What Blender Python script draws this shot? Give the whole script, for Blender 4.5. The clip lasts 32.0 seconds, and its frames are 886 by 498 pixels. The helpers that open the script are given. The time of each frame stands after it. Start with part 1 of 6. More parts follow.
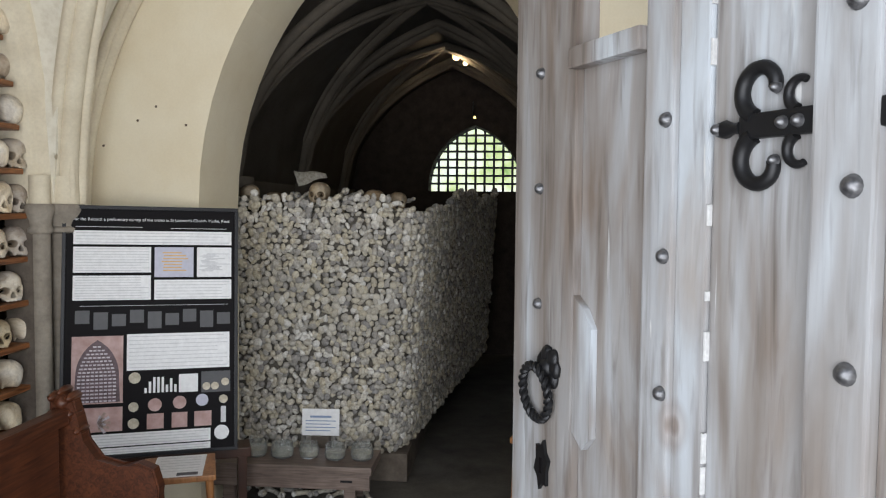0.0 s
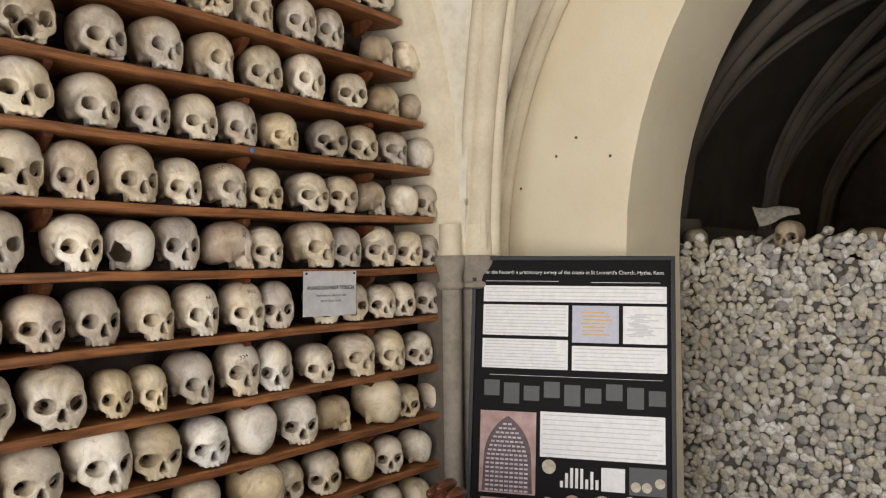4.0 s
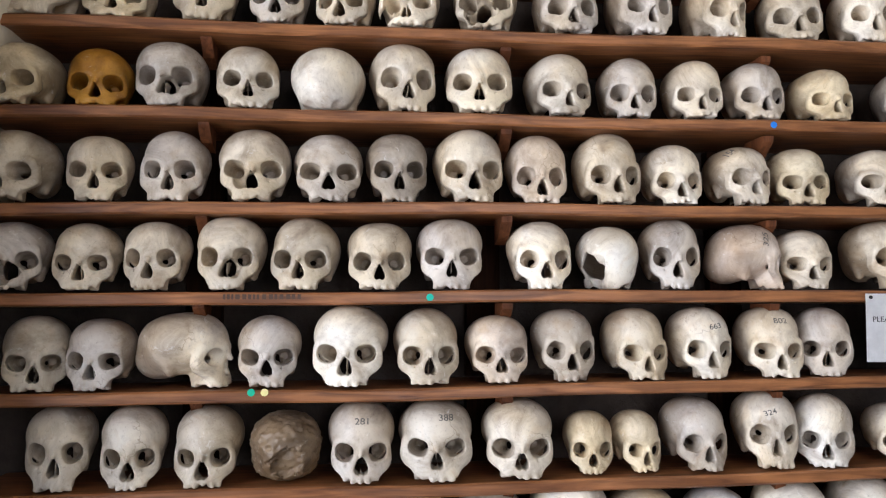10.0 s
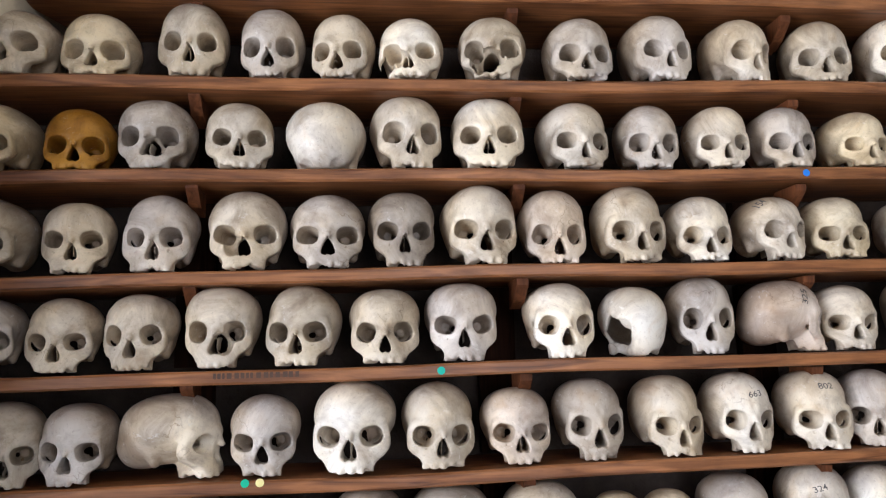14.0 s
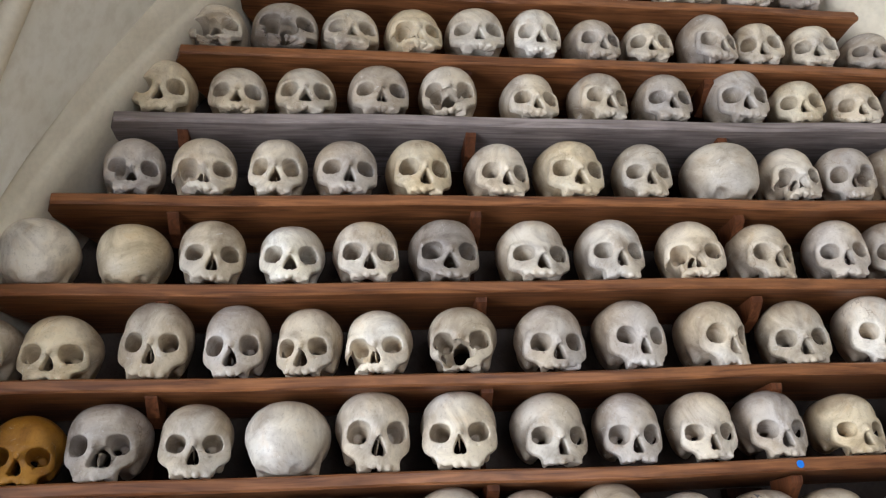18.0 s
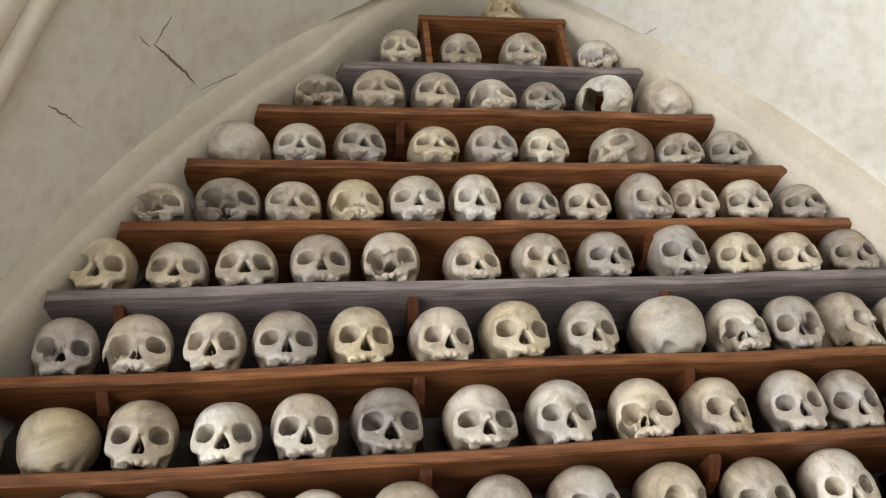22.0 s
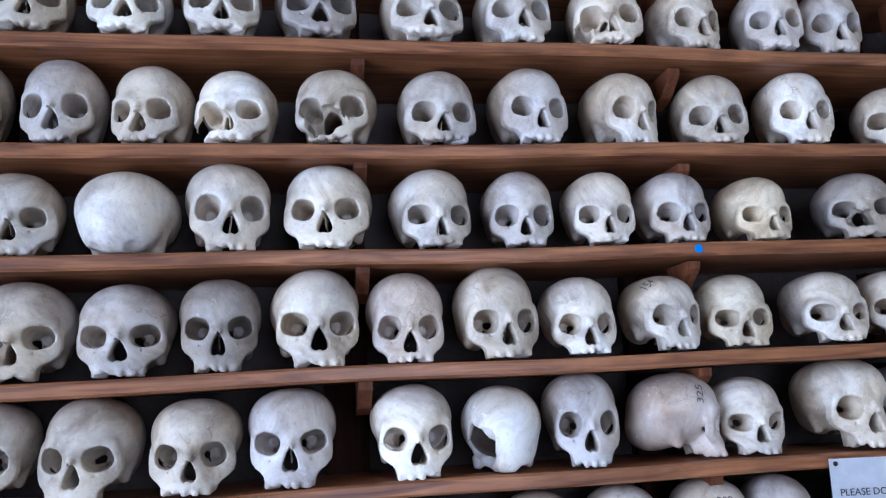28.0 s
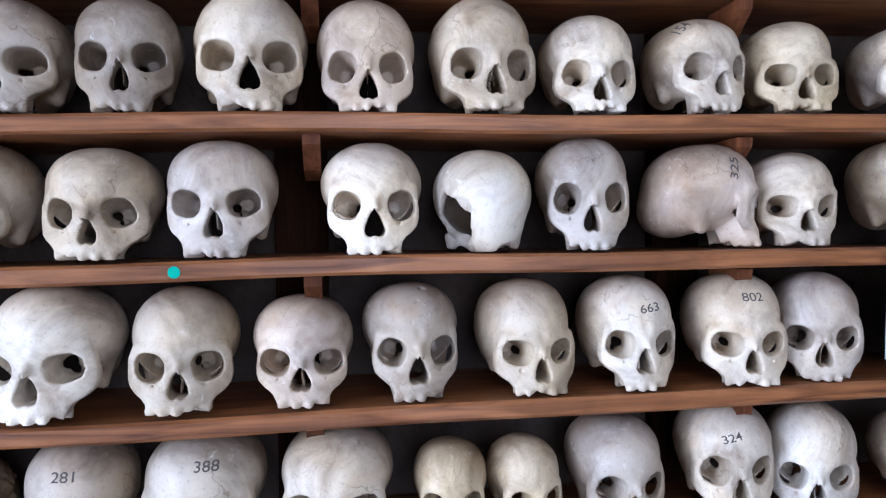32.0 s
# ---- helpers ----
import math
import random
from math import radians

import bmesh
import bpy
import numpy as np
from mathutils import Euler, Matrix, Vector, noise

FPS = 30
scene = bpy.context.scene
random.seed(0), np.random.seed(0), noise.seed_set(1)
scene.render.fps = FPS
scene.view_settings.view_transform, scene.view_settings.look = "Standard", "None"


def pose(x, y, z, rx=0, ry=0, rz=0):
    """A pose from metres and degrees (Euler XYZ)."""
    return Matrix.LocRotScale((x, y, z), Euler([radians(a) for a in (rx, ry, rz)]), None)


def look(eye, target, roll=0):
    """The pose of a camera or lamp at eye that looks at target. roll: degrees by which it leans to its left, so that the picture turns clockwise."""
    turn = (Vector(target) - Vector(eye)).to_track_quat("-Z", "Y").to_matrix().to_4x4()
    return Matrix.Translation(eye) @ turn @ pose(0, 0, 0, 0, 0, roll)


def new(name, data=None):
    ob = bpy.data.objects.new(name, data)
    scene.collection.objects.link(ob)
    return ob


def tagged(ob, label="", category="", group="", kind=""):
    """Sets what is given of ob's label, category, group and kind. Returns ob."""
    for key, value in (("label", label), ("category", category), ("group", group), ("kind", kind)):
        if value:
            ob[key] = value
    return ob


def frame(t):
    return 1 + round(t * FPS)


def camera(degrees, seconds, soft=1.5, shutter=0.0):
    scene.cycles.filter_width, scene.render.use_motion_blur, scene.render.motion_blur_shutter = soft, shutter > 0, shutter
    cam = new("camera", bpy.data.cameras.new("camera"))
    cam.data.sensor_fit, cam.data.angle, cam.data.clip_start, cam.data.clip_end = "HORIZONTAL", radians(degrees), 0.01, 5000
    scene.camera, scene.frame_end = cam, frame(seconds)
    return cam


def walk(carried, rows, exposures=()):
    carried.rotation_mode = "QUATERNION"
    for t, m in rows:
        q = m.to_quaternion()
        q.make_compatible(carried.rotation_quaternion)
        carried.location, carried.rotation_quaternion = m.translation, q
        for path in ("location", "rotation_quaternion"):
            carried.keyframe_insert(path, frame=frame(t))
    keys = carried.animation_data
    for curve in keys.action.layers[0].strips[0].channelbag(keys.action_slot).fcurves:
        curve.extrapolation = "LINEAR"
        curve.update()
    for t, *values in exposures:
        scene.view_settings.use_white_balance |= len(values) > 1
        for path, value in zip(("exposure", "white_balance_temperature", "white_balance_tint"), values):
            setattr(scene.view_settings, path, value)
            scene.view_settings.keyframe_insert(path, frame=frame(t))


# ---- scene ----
cam = camera(60.0, 32.0, soft=1.2)
# seconds, x, y, z, yaw, pitch, roll
PATH = [
    (0, 2.1228, -1.5619, 1.4515, 4.94, -3.07, -0.47),
    (0.5, 2.0960, -1.3777, 1.4614, 8.35, -3.16, -1.30),
    (1, 2.0852, -1.3322, 1.4719, 9.96, -2.86, 0.14),
    (1.5, 1.9729, -1.2004, 1.4434, 9.89, -1.70, 1.46),
    (2, 1.9658, -1.1921, 1.4547, 14.10, -1.95, 1.48),
    (2.5, 1.9193, -1.0394, 1.4217, 22.66, 0.30, 0.57),
    (4.5, 1.9038, -0.6756, 1.4005, 42.48, 1.18, 1.43),
    (5, 1.8413, -0.6303, 1.4244, 48.48, 1.10, 1.40),
    (5.5, 1.8324, -0.5137, 1.4626, 57.59, 0.86, -0.39),
    (6, 1.7963, -0.4516, 1.4343, 62.88, 1.60, -0.17),
    (6.5, 1.7714, -0.4280, 1.4142, 66.40, 1.69, -0.02),
    (7, 1.7559, -0.3607, 1.4429, 68.47, 1.77, 0.14),
    (7.5, 1.6858, -0.3681, 1.4550, 69.06, 2.66, -0.33),
    (8, 1.6474, -0.3582, 1.4432, 69.67, 1.94, -0.39),
    (8.5, 1.6214, -0.3372, 1.4183, 73.02, 3.10, 0.39),
    (9, 1.6056, -0.2594, 1.3968, 77.33, 3.98, -0.71),
    (9.5, 1.5887, -0.1866, 1.3571, 81.73, 4.60, 0.01),
    (10, 1.5699, -0.1607, 1.3527, 83.22, 4.89, -0.09),
    (10.5, 1.5531, -0.1322, 1.3395, 84.56, 5.51, -0.33),
    (11, 1.5493, -0.1098, 1.3500, 85.47, 5.16, -0.00),
    (11.5, 1.5381, -0.0962, 1.3414, 85.73, 5.03, -0.18),
    (12, 1.5160, -0.1035, 1.3386, 85.52, 4.94, -0.10),
    (12.5, 1.4803, -0.1169, 1.3398, 85.03, 4.84, 0.07),
    (13, 1.4598, -0.1322, 1.3484, 84.33, 5.58, 0.45),
    (13.5, 1.4522, -0.1516, 1.3844, 83.73, 6.62, 0.40),
    (14, 1.4394, -0.1635, 1.4026, 83.42, 8.43, 1.26),
    (14.5, 1.4228, -0.1797, 1.4214, 82.33, 10.76, 1.52),
    (16.5, 1.4296, -0.1115, 1.5002, 85.48, 17.24, 1.66),
    (17, 1.4315, -0.0950, 1.5255, 85.04, 19.98, 1.85),
    (17.5, 1.4381, -0.0841, 1.5511, 84.19, 21.81, 1.72),
    (18, 1.4329, -0.0921, 1.5706, 83.86, 24.24, 2.26),
    (18.5, 1.3970, -0.0787, 1.5363, 83.87, 28.88, 2.79),
    (19, 1.4224, -0.1137, 1.5438, 82.25, 31.02, 3.63),
    (19.5, 1.4206, -0.0738, 1.5649, 83.18, 32.58, 4.42),
    (20, 1.4319, -0.0623, 1.5793, 82.66, 34.16, 4.88),
    (20.5, 1.4339, -0.0471, 1.5896, 82.72, 35.05, 5.03),
    (21, 1.4351, -0.0323, 1.5952, 83.12, 35.45, 5.62),
    (21.5, 1.4588, -0.0313, 1.6034, 83.20, 35.37, 5.21),
    (22, 1.4308, 0.0009, 1.5992, 84.00, 35.68, 4.96),
    (22.5, 1.4288, 0.0270, 1.5972, 84.23, 35.19, 4.36),
    (23, 1.4702, 0.0413, 1.5995, 82.89, 33.67, 3.84),
    (23.5, 1.4367, 0.0685, 1.5821, 82.49, 32.97, 3.44),
    (24, 1.4262, 0.0619, 1.5738, 81.30, 31.20, 3.02),
    (24.5, 1.4323, 0.0510, 1.5682, 81.21, 29.68, 2.66),
    (25, 1.4235, 0.0737, 1.5601, 82.57, 27.54, 2.72),
    (25.5, 1.4170, 0.0960, 1.5597, 82.55, 25.30, 1.96),
    (26, 1.3882, 0.1166, 1.5389, 82.84, 22.46, 1.55),
    (26.5, 1.3414, 0.1109, 1.5097, 82.76, 19.02, 1.46),
    (28.5, 1.2156, 0.0656, 1.5391, 80.40, 8.68, 2.51),
    (29, 1.1895, 0.1140, 1.5337, 81.84, 6.79, 2.27),
    (29.5, 1.1696, 0.1411, 1.5164, 82.83, 5.86, 2.44),
    (30, 1.1582, 0.1592, 1.4823, 83.74, 4.91, 1.38),
    (30.5, 1.1288, 0.1717, 1.4828, 83.75, 2.98, 0.31),
    (31, 1.0976, 0.1769, 1.4622, 83.14, 1.26, 0.01),
    (31.5, 1.0621, 0.2070, 1.4575, 83.67, -0.39, 0.73),
    (32, 0.9816, 0.2014, 1.4377, 82.28, -1.44, 0.53),
]
EXPOSURES = [(0.0, -0.72, 5900, 9), (2.0, -0.45, 5800, 11), (4.5, -0.58, 6600, 13), (6.0, -0.4, 6550, 15), (8.0, -0.18, 5700, 14), (10.0, 0.0, 5650, 14), (13.0, 0.0, 5650, 15), (17.0, -0.15, 5450, 13), (22.0, -0.12, 5800, 10), (24.0, -0.14, 4900, 13), (25.0, -0.12, 4950, 14), (26.5, -0.1, 4600, 16), (29.0, -0.05, 4450, 15), (30.0, 0.03, 4430, 12), (32.0, 0.0, 4950, 17)]
walk(cam, [(t, pose(x, y, z, 90 + pitch, roll, yaw)) for t, x, y, z, yaw, pitch, roll in PATH], EXPOSURES)

# ---- world and light ----
world = bpy.data.worlds.new("sky")
scene.world = world
world.use_nodes = True
wn = world.node_tree.nodes
sky = wn.new("ShaderNodeTexSky")
sky.sky_type = "NISHITA"
sky.sun_disc = False
sky.sun_elevation, sky.sun_rotation = radians(45), radians(160)
world.node_tree.links.new(sky.outputs[0], wn["Background"].inputs[0])
wn["Background"].inputs[1].default_value = 0.12


def area(name, eye, target, width, height, watts, colour):
    lamp = bpy.data.lights.new(name, "AREA")
    lamp.shape, lamp.size, lamp.size_y, lamp.energy, lamp.color = "RECTANGLE", width, height, watts, colour
    ob = new(name, lamp)
    ob.matrix_world = look(eye, target)
    return ob


area("doorway_daylight", (1.45, -2.35, 1.25), (1.0, 2.0, 1.75), 2.7, 2.5, 205, (1.0, 0.965, 0.91))
# added fill lamp on the unseen east side; no window is known there
area("window_daylight", (3.42, 0.45, 1.70), (0.0, 0.20, 2.00), 1.3, 1.5, 46, (1.0, 0.965, 0.92))


for x, y, z, watts in ((1.66, 5.40, 2.80, 8.0), (1.70, 5.40, 2.74, 5.0)):
    glow = bpy.data.lights.new("spot_lamp_light", "POINT")
    glow.energy, glow.color, glow.shadow_soft_size = watts, (1.0, 0.74, 0.42), 0.04
    new("spot_lamp_light", glow).location = (x, y, z)

# ---- materials ----
def material(name, build):
    m = bpy.data.materials.new(name)
    m.use_nodes = True
    build(m.node_tree, m.node_tree.nodes["Principled BSDF"])
    return m


def noise_node(nt, scale, detail=6.0, rough=0.6, coords="Object", distortion=0.0):
    tc = nt.nodes.new("ShaderNodeTexCoord")
    n = nt.nodes.new("ShaderNodeTexNoise")
    n.inputs["Scale"].default_value = scale
    n.inputs["Detail"].default_value = detail
    n.inputs["Roughness"].default_value = rough
    n.inputs["Distortion"].default_value = distortion
    nt.links.new(tc.outputs[coords], n.inputs["Vector"])
    return n


def ramp(nt, source, stops):
    r = nt.nodes.new("ShaderNodeValToRGB")
    while len(r.color_ramp.elements) < len(stops):
        r.color_ramp.elements.new(0.5)
    for e, (p, c) in zip(r.color_ramp.elements, stops):
        e.position, e.color = p, (*c, 1)
    nt.links.new(source, r.inputs[0])
    return r


def mix(nt, a, b, factor, mode="MIX"):
    m = nt.nodes.new("ShaderNodeMix")
    m.data_type, m.blend_type = "RGBA", mode
    for socket, value in ((m.inputs[0], factor), (m.inputs[6], a), (m.inputs[7], b)):
        if isinstance(value, (int, float)):
            socket.default_value = value
        elif isinstance(value, tuple):
            socket.default_value = (*value, 1)
        else:
            nt.links.new(value, socket)
    return m.outputs[2]


def bump(nt, bsdf, height, strength, distance):
    b = nt.nodes.new("ShaderNodeBump")
    b.inputs["Strength"].default_value, b.inputs["Distance"].default_value = strength, distance
    nt.links.new(height, b.inputs["Height"])
    nt.links.new(b.outputs[0], bsdf.inputs["Normal"])


def mottled(name, dark, light, scale=8.0, rough=0.8, fine=60.0, relief=0.3, depth=0.004, coords="Object", vary=0.0, metal=0.0):
    def build(nt, bsdf):
        big, small = noise_node(nt, scale, coords=coords), noise_node(nt, fine, coords=coords)
        colour = ramp(nt, big.outputs[0], [(0.3, dark), (0.7, light)]).outputs[0]
        grain = ramp(nt, small.outputs[0], [(0.3, (0.75, 0.75, 0.75)), (0.6, (1, 1, 1))]).outputs[0]
        colour = mix(nt, colour, grain, min(0.7, 2.4 * relief), "MULTIPLY")
        if vary:
            info = nt.nodes.new("ShaderNodeObjectInfo")
            shade = ramp(nt, info.outputs["Random"], [(0.0, (1 - vary,) * 3), (1.0, (1, 1, 1))]).outputs[0]
            colour = mix(nt, colour, shade, 1.0, "MULTIPLY")
        nt.links.new(colour, bsdf.inputs["Base Color"])
        bsdf.inputs["Roughness"].default_value = rough
        bsdf.inputs["Metallic"].default_value = metal
        bump(nt, bsdf, small.outputs[0], relief, depth)
    return material(name, build)


def plain(name, colour, rough=0.6, metal=0.0):
    def build(nt, bsdf):
        n = noise_node(nt, 40.0)
        c = ramp(nt, n.outputs[0], [(0.3, tuple(0.85 * v for v in colour)), (0.7, colour)]).outputs[0]
        nt.links.new(c, bsdf.inputs["Base Color"])
        bsdf.inputs["Roughness"].default_value, bsdf.inputs["Metallic"].default_value = rough, metal
    return material(name, build)


plaster = mottled("cream_plaster", (0.71, 0.62, 0.445), (0.79, 0.72, 0.56), 2.5, 0.9, 90.0, 0.07, 0.002)


def vault_build(nt, bsdf):
    broad, small, pits = noise_node(nt, 2.2, 6.0, 0.6, distortion=0.8), noise_node(nt, 26.0, 6.0), noise_node(nt, 14.0, 3.0, 0.4)
    colour = ramp(nt, broad.outputs[0], [(0.30, (0.70, 0.645, 0.52)), (0.46, (0.80, 0.76, 0.645)), (0.66, (0.86, 0.83, 0.74))]).outputs[0]
    colour = mix(nt, colour, ramp(nt, small.outputs[0], [(0.34, (0.80, 0.77, 0.71)), (0.56, (1, 1, 1))]).outputs[0], 0.55, "MULTIPLY")
    spot = ramp(nt, pits.outputs[0], [(0.225, (0.42, 0.36, 0.27)), (0.27, (1, 1, 1))]).outputs[0]
    colour = mix(nt, colour, spot, 0.75, "MULTIPLY")
    nt.links.new(colour, bsdf.inputs["Base Color"])
    bsdf.inputs["Roughness"].default_value = 0.9
    bump(nt, bsdf, small.outputs[0], 0.22, 0.006)


vault_plaster = material("vault_plaster", vault_build)
stone = mottled("dressed_stone", (0.60, 0.525, 0.39), (0.74, 0.67, 0.52), 6.0, 0.85, 80.0, 0.14, 0.003)
dark_stone = mottled("dark_stone", (0.07, 0.055, 0.045), (0.17, 0.14, 0.11), 7.0, 0.85, 50.0, 0.5, 0.006)
# passage plaster, with the dimness of the passage put into its colour
crypt_plaster = mottled("dimmed_crypt_plaster", (0.056, 0.046, 0.035), (0.105, 0.089, 0.069), 3.0, 0.9, 60.0, 0.4, 0.004)
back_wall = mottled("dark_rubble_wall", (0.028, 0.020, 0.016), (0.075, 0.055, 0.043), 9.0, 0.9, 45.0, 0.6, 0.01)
# the rubble colour again, darkened to stand for shade at the passage end
end_wall = mottled("shaded_end_wall", (0.013, 0.009, 0.007), (0.042, 0.030, 0.023), 9.0, 0.9, 45.0, 0.6, 0.01)
flagstone = mottled("worn_flagstone", (0.06, 0.055, 0.05), (0.14, 0.13, 0.115), 4.0, 0.75, 60.0, 0.3, 0.004)
bone = mottled("old_bone", (0.36, 0.31, 0.23), (0.62, 0.57, 0.46), 25.0, 0.6, 120.0, 0.2, 0.001)
iron = plain("black_iron", (0.02, 0.02, 0.022), 0.45, 0.6)
pew_wood = mottled("red_brown_pew_wood", (0.022, 0.007, 0.003), (0.050, 0.016, 0.0065), 5.0, 0.4, 70.0, 0.1, 0.001)
black_board = plain("black_print", (0.006, 0.005, 0.006), 0.6)
black_board.node_tree.nodes["Principled BSDF"].inputs["Specular IOR Level"].default_value = 0.12
white_paper = plain("white_paper", (0.82, 0.82, 0.83), 0.6)
pier_stone = mottled("grey_pier_stone", (0.20, 0.17, 0.135), (0.36, 0.32, 0.265), 7.0, 0.85, 50.0, 0.4, 0.004)


# ---- builders ----
def link_mesh(name, bm, mat, parent=None, label="", smooth=False):
    me = bpy.data.meshes.new(name)
    bmesh.ops.recalc_face_normals(bm, faces=bm.faces)
    if smooth:
        for f in bm.faces:
            f.smooth = True
    bm.to_mesh(me)
    bm.free()
    if smooth:
        me.set_sharp_from_angle(angle=radians(50))
    me.materials.append(mat)
    ob = new(name, me)
    if parent:
        ob.parent = parent
    if label:
        tagged(ob, label)
    return ob


def part(name, bm, mat, parent, label="", smooth=False):
    return link_mesh(name, bm, mat, parent, label, smooth)


def thing(name, label, category, m=None, group="", kind=""):
    ob = new(name)
    ob.empty_display_size = 0.05
    if m:
        ob.matrix_world = m
    return tagged(ob, label, category, group, kind)


def box(bm, x0, x1, y0, y1, z0, z1, bevel=0.0, m=None):
    r = bmesh.ops.create_cube(bm, size=1.0)
    vs = r["verts"]
    for v in vs:
        v.co = Vector((x0 + (v.co.x + 0.5) * (x1 - x0), y0 + (v.co.y + 0.5) * (y1 - y0), z0 + (v.co.z + 0.5) * (z1 - z0)))
    if bevel:
        es = list({e for v in vs for e in v.link_edges})
        out = bmesh.ops.bevel(bm, geom=es, offset=bevel, segments=2, affect="EDGES", profile=0.7)
        vs = list({v for f in out["faces"] for v in f.verts} | {v for v in vs if v.is_valid})
    if m:
        for v in vs:
            v.co = m @ v.co
    return vs


def boxed(x0, x1, y0, y1, z0, z1, bevel=0.0, m=None):
    bm = bmesh.new()
    box(bm, x0, x1, y0, y1, z0, z1, bevel, m)
    return bm


def tube(points, radii, sides=10, bm=None, caps=True):
    """A round bar along points."""
    bm = bm or bmesh.new()
    points = [Vector(p) for p in points]
    if isinstance(radii, (int, float)):
        radii = [radii] * len(points)
    rings, up = [], Vector((0.31, 0.17, 0.93))
    for i, p in enumerate(points):
        d = (points[min(i + 1, len(points) - 1)] - points[max(i - 1, 0)]).normalized()
        a = d.cross(up)
        a = a.normalized() if a.length > 1e-4 else d.cross(Vector((1, 0, 0))).normalized()
        b = d.cross(a)
        up = -b
        rings.append([bm.verts.new(p + radii[i] * (math.cos(k * math.tau / sides) * a + math.sin(k * math.tau / sides) * b)) for k in range(sides)])
    for r, s in zip(rings, rings[1:]):
        for k in range(sides):
            bm.faces.new((r[k], r[(k + 1) % sides], s[(k + 1) % sides], s[k]))
    if caps:
        bm.faces.new(rings[0][::-1])
        bm.faces.new(rings[-1])
    return bm


def lathe(profile, sides=24, bm=None, centre=(0, 0, 0)):
    """A turned body from (radius, height) pairs."""
    bm = bm or bmesh.new()
    c = Vector(centre)
    rings = [[bm.verts.new(c + Vector((r * math.cos(k * math.tau / sides), r * math.sin(k * math.tau / sides), z))) for k in range(sides)] for r, z in profile]
    for r, s in zip(rings, rings[1:]):
        for k in range(sides):
            bm.faces.new((r[k], r[(k + 1) % sides], s[(k + 1) % sides], s[k]))
    bm.faces.new(rings[0][::-1])
    bm.faces.new(rings[-1])
    return bm


def outline_prism(points, depth, bm=None):
    """A flat shape in x and z, given as (x, z), from y = 0 to y = depth."""
    bm = bm or bmesh.new()
    a = [bm.verts.new((x, 0, z)) for x, z in points]
    b = [bm.verts.new((x, depth, z)) for x, z in points]
    bm.faces.new(a)
    bm.faces.new(b[::-1])
    n = len(a)
    for i in range(n):
        bm.faces.new((a[i], a[(i + 1) % n], b[(i + 1) % n], b[i]))
    return bm

# ---- the plan ----
FLOOR = -0.12
WALL_X = -0.24       # rubble wall behind the shelves
MID_Y, HALF = 0.42, 1.26   # the bay of the skull shelves
SPRING = 1.45        # springing of the vault
NORTH_Y, NORTH_BACK = 2.10, 2.65   # plastered wall with the arch into the passage
EAST_X, SOUTH_Y, SOUTH_BACK = 3.45, -0.98, -1.36
MID_X = 1.70
APEX = 2.149


def arch_width(h):
    """Half width of the pointed vault arch at a height over its springing."""
    return math.sqrt(max(0.0, 2.46 ** 2 - h * h)) - 1.2


def arch_height(d):
    return math.sqrt(max(0.0, 2.46 ** 2 - (d + 1.2) ** 2))


tagged(link_mesh("floor", boxed(-0.6, 4.0, -1.4, 7.4, FLOOR - 0.12, FLOOR), flagstone), "worn dark stone floor of the crypt", "floor", kind="structure")
tagged(link_mesh("ground", boxed(-30, 34, -60, -1.4, FLOOR - 0.16, FLOOR - 0.03), mottled("gravel_path", (0.16, 0.15, 0.13), (0.26, 0.24, 0.21), 3.0, 0.9, 60.0, 0.6, 0.01)), "pale gravel ground outside the crypt door", "ground", kind="structure")
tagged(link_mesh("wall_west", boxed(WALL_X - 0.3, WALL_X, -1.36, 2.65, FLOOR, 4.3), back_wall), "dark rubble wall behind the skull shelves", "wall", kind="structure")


def wall_with_arch(name, x0, x1, y0, y1, top, mid, half, spring, reach, mat, label, sill=None, pieces=14):
    """A wall along x from y0 to y1, with a pointed opening; reach sets how pointed it is, sill its foot."""
    big = half + reach
    rise = math.sqrt(big * big - reach * reach)
    foot = FLOOR if sill is None else sill
    levels = [FLOOR] + ([foot] if sill is not None else []) + ([spring] if spring > foot else [])
    levels += [spring + rise * (1 - (1 - i / pieces) ** 1.6) for i in range(1, pieces + 1)]
    width = lambda z: half if z <= spring else max(0.0, math.sqrt(max(0, big * big - (z - spring) ** 2)) - reach)
    bm = bmesh.new()
    for z0, z1 in zip(levels, levels[1:]):
        if z1 <= foot + 1e-6:
            box(bm, x0, x1, y0, y1, z0, z1)
            continue
        for side in (-1, 1):
            end = x0 if side < 0 else x1
            a, b = mid + side * width(z0), mid + side * width(z1)
            f = [bm.verts.new(c) for c in ((end, y0, z0), (a, y0, z0), (b, y0, z1), (end, y0, z1))]
            g = [bm.verts.new(c) for c in ((end, y1, z0), (a, y1, z0), (b, y1, z1), (end, y1, z1))]
            bm.faces.new(f)
            bm.faces.new(g[::-1])
            bm.faces.new((f[1], g[1], g[2], f[2]))
    box(bm, x0, x1, y0, y1, levels[-1], top)
    bmesh.ops.remove_doubles(bm, verts=bm.verts, dist=0.0005)
    return tagged(link_mesh(name, bm, mat), label, "wall", kind="structure")


wall_with_arch("wall_north", -0.24, EAST_X, NORTH_Y, NORTH_BACK, 4.3, 1.53, 0.93, 1.45, 0.95, plaster, "cream plastered wall with a pointed archway")


def wall_box(name, x0, x1, y0, y1, z0, z1, mat, label):
    return tagged(link_mesh(name, boxed(x0, x1, y0, y1, z0, z1), mat), label, "wall", kind="structure")


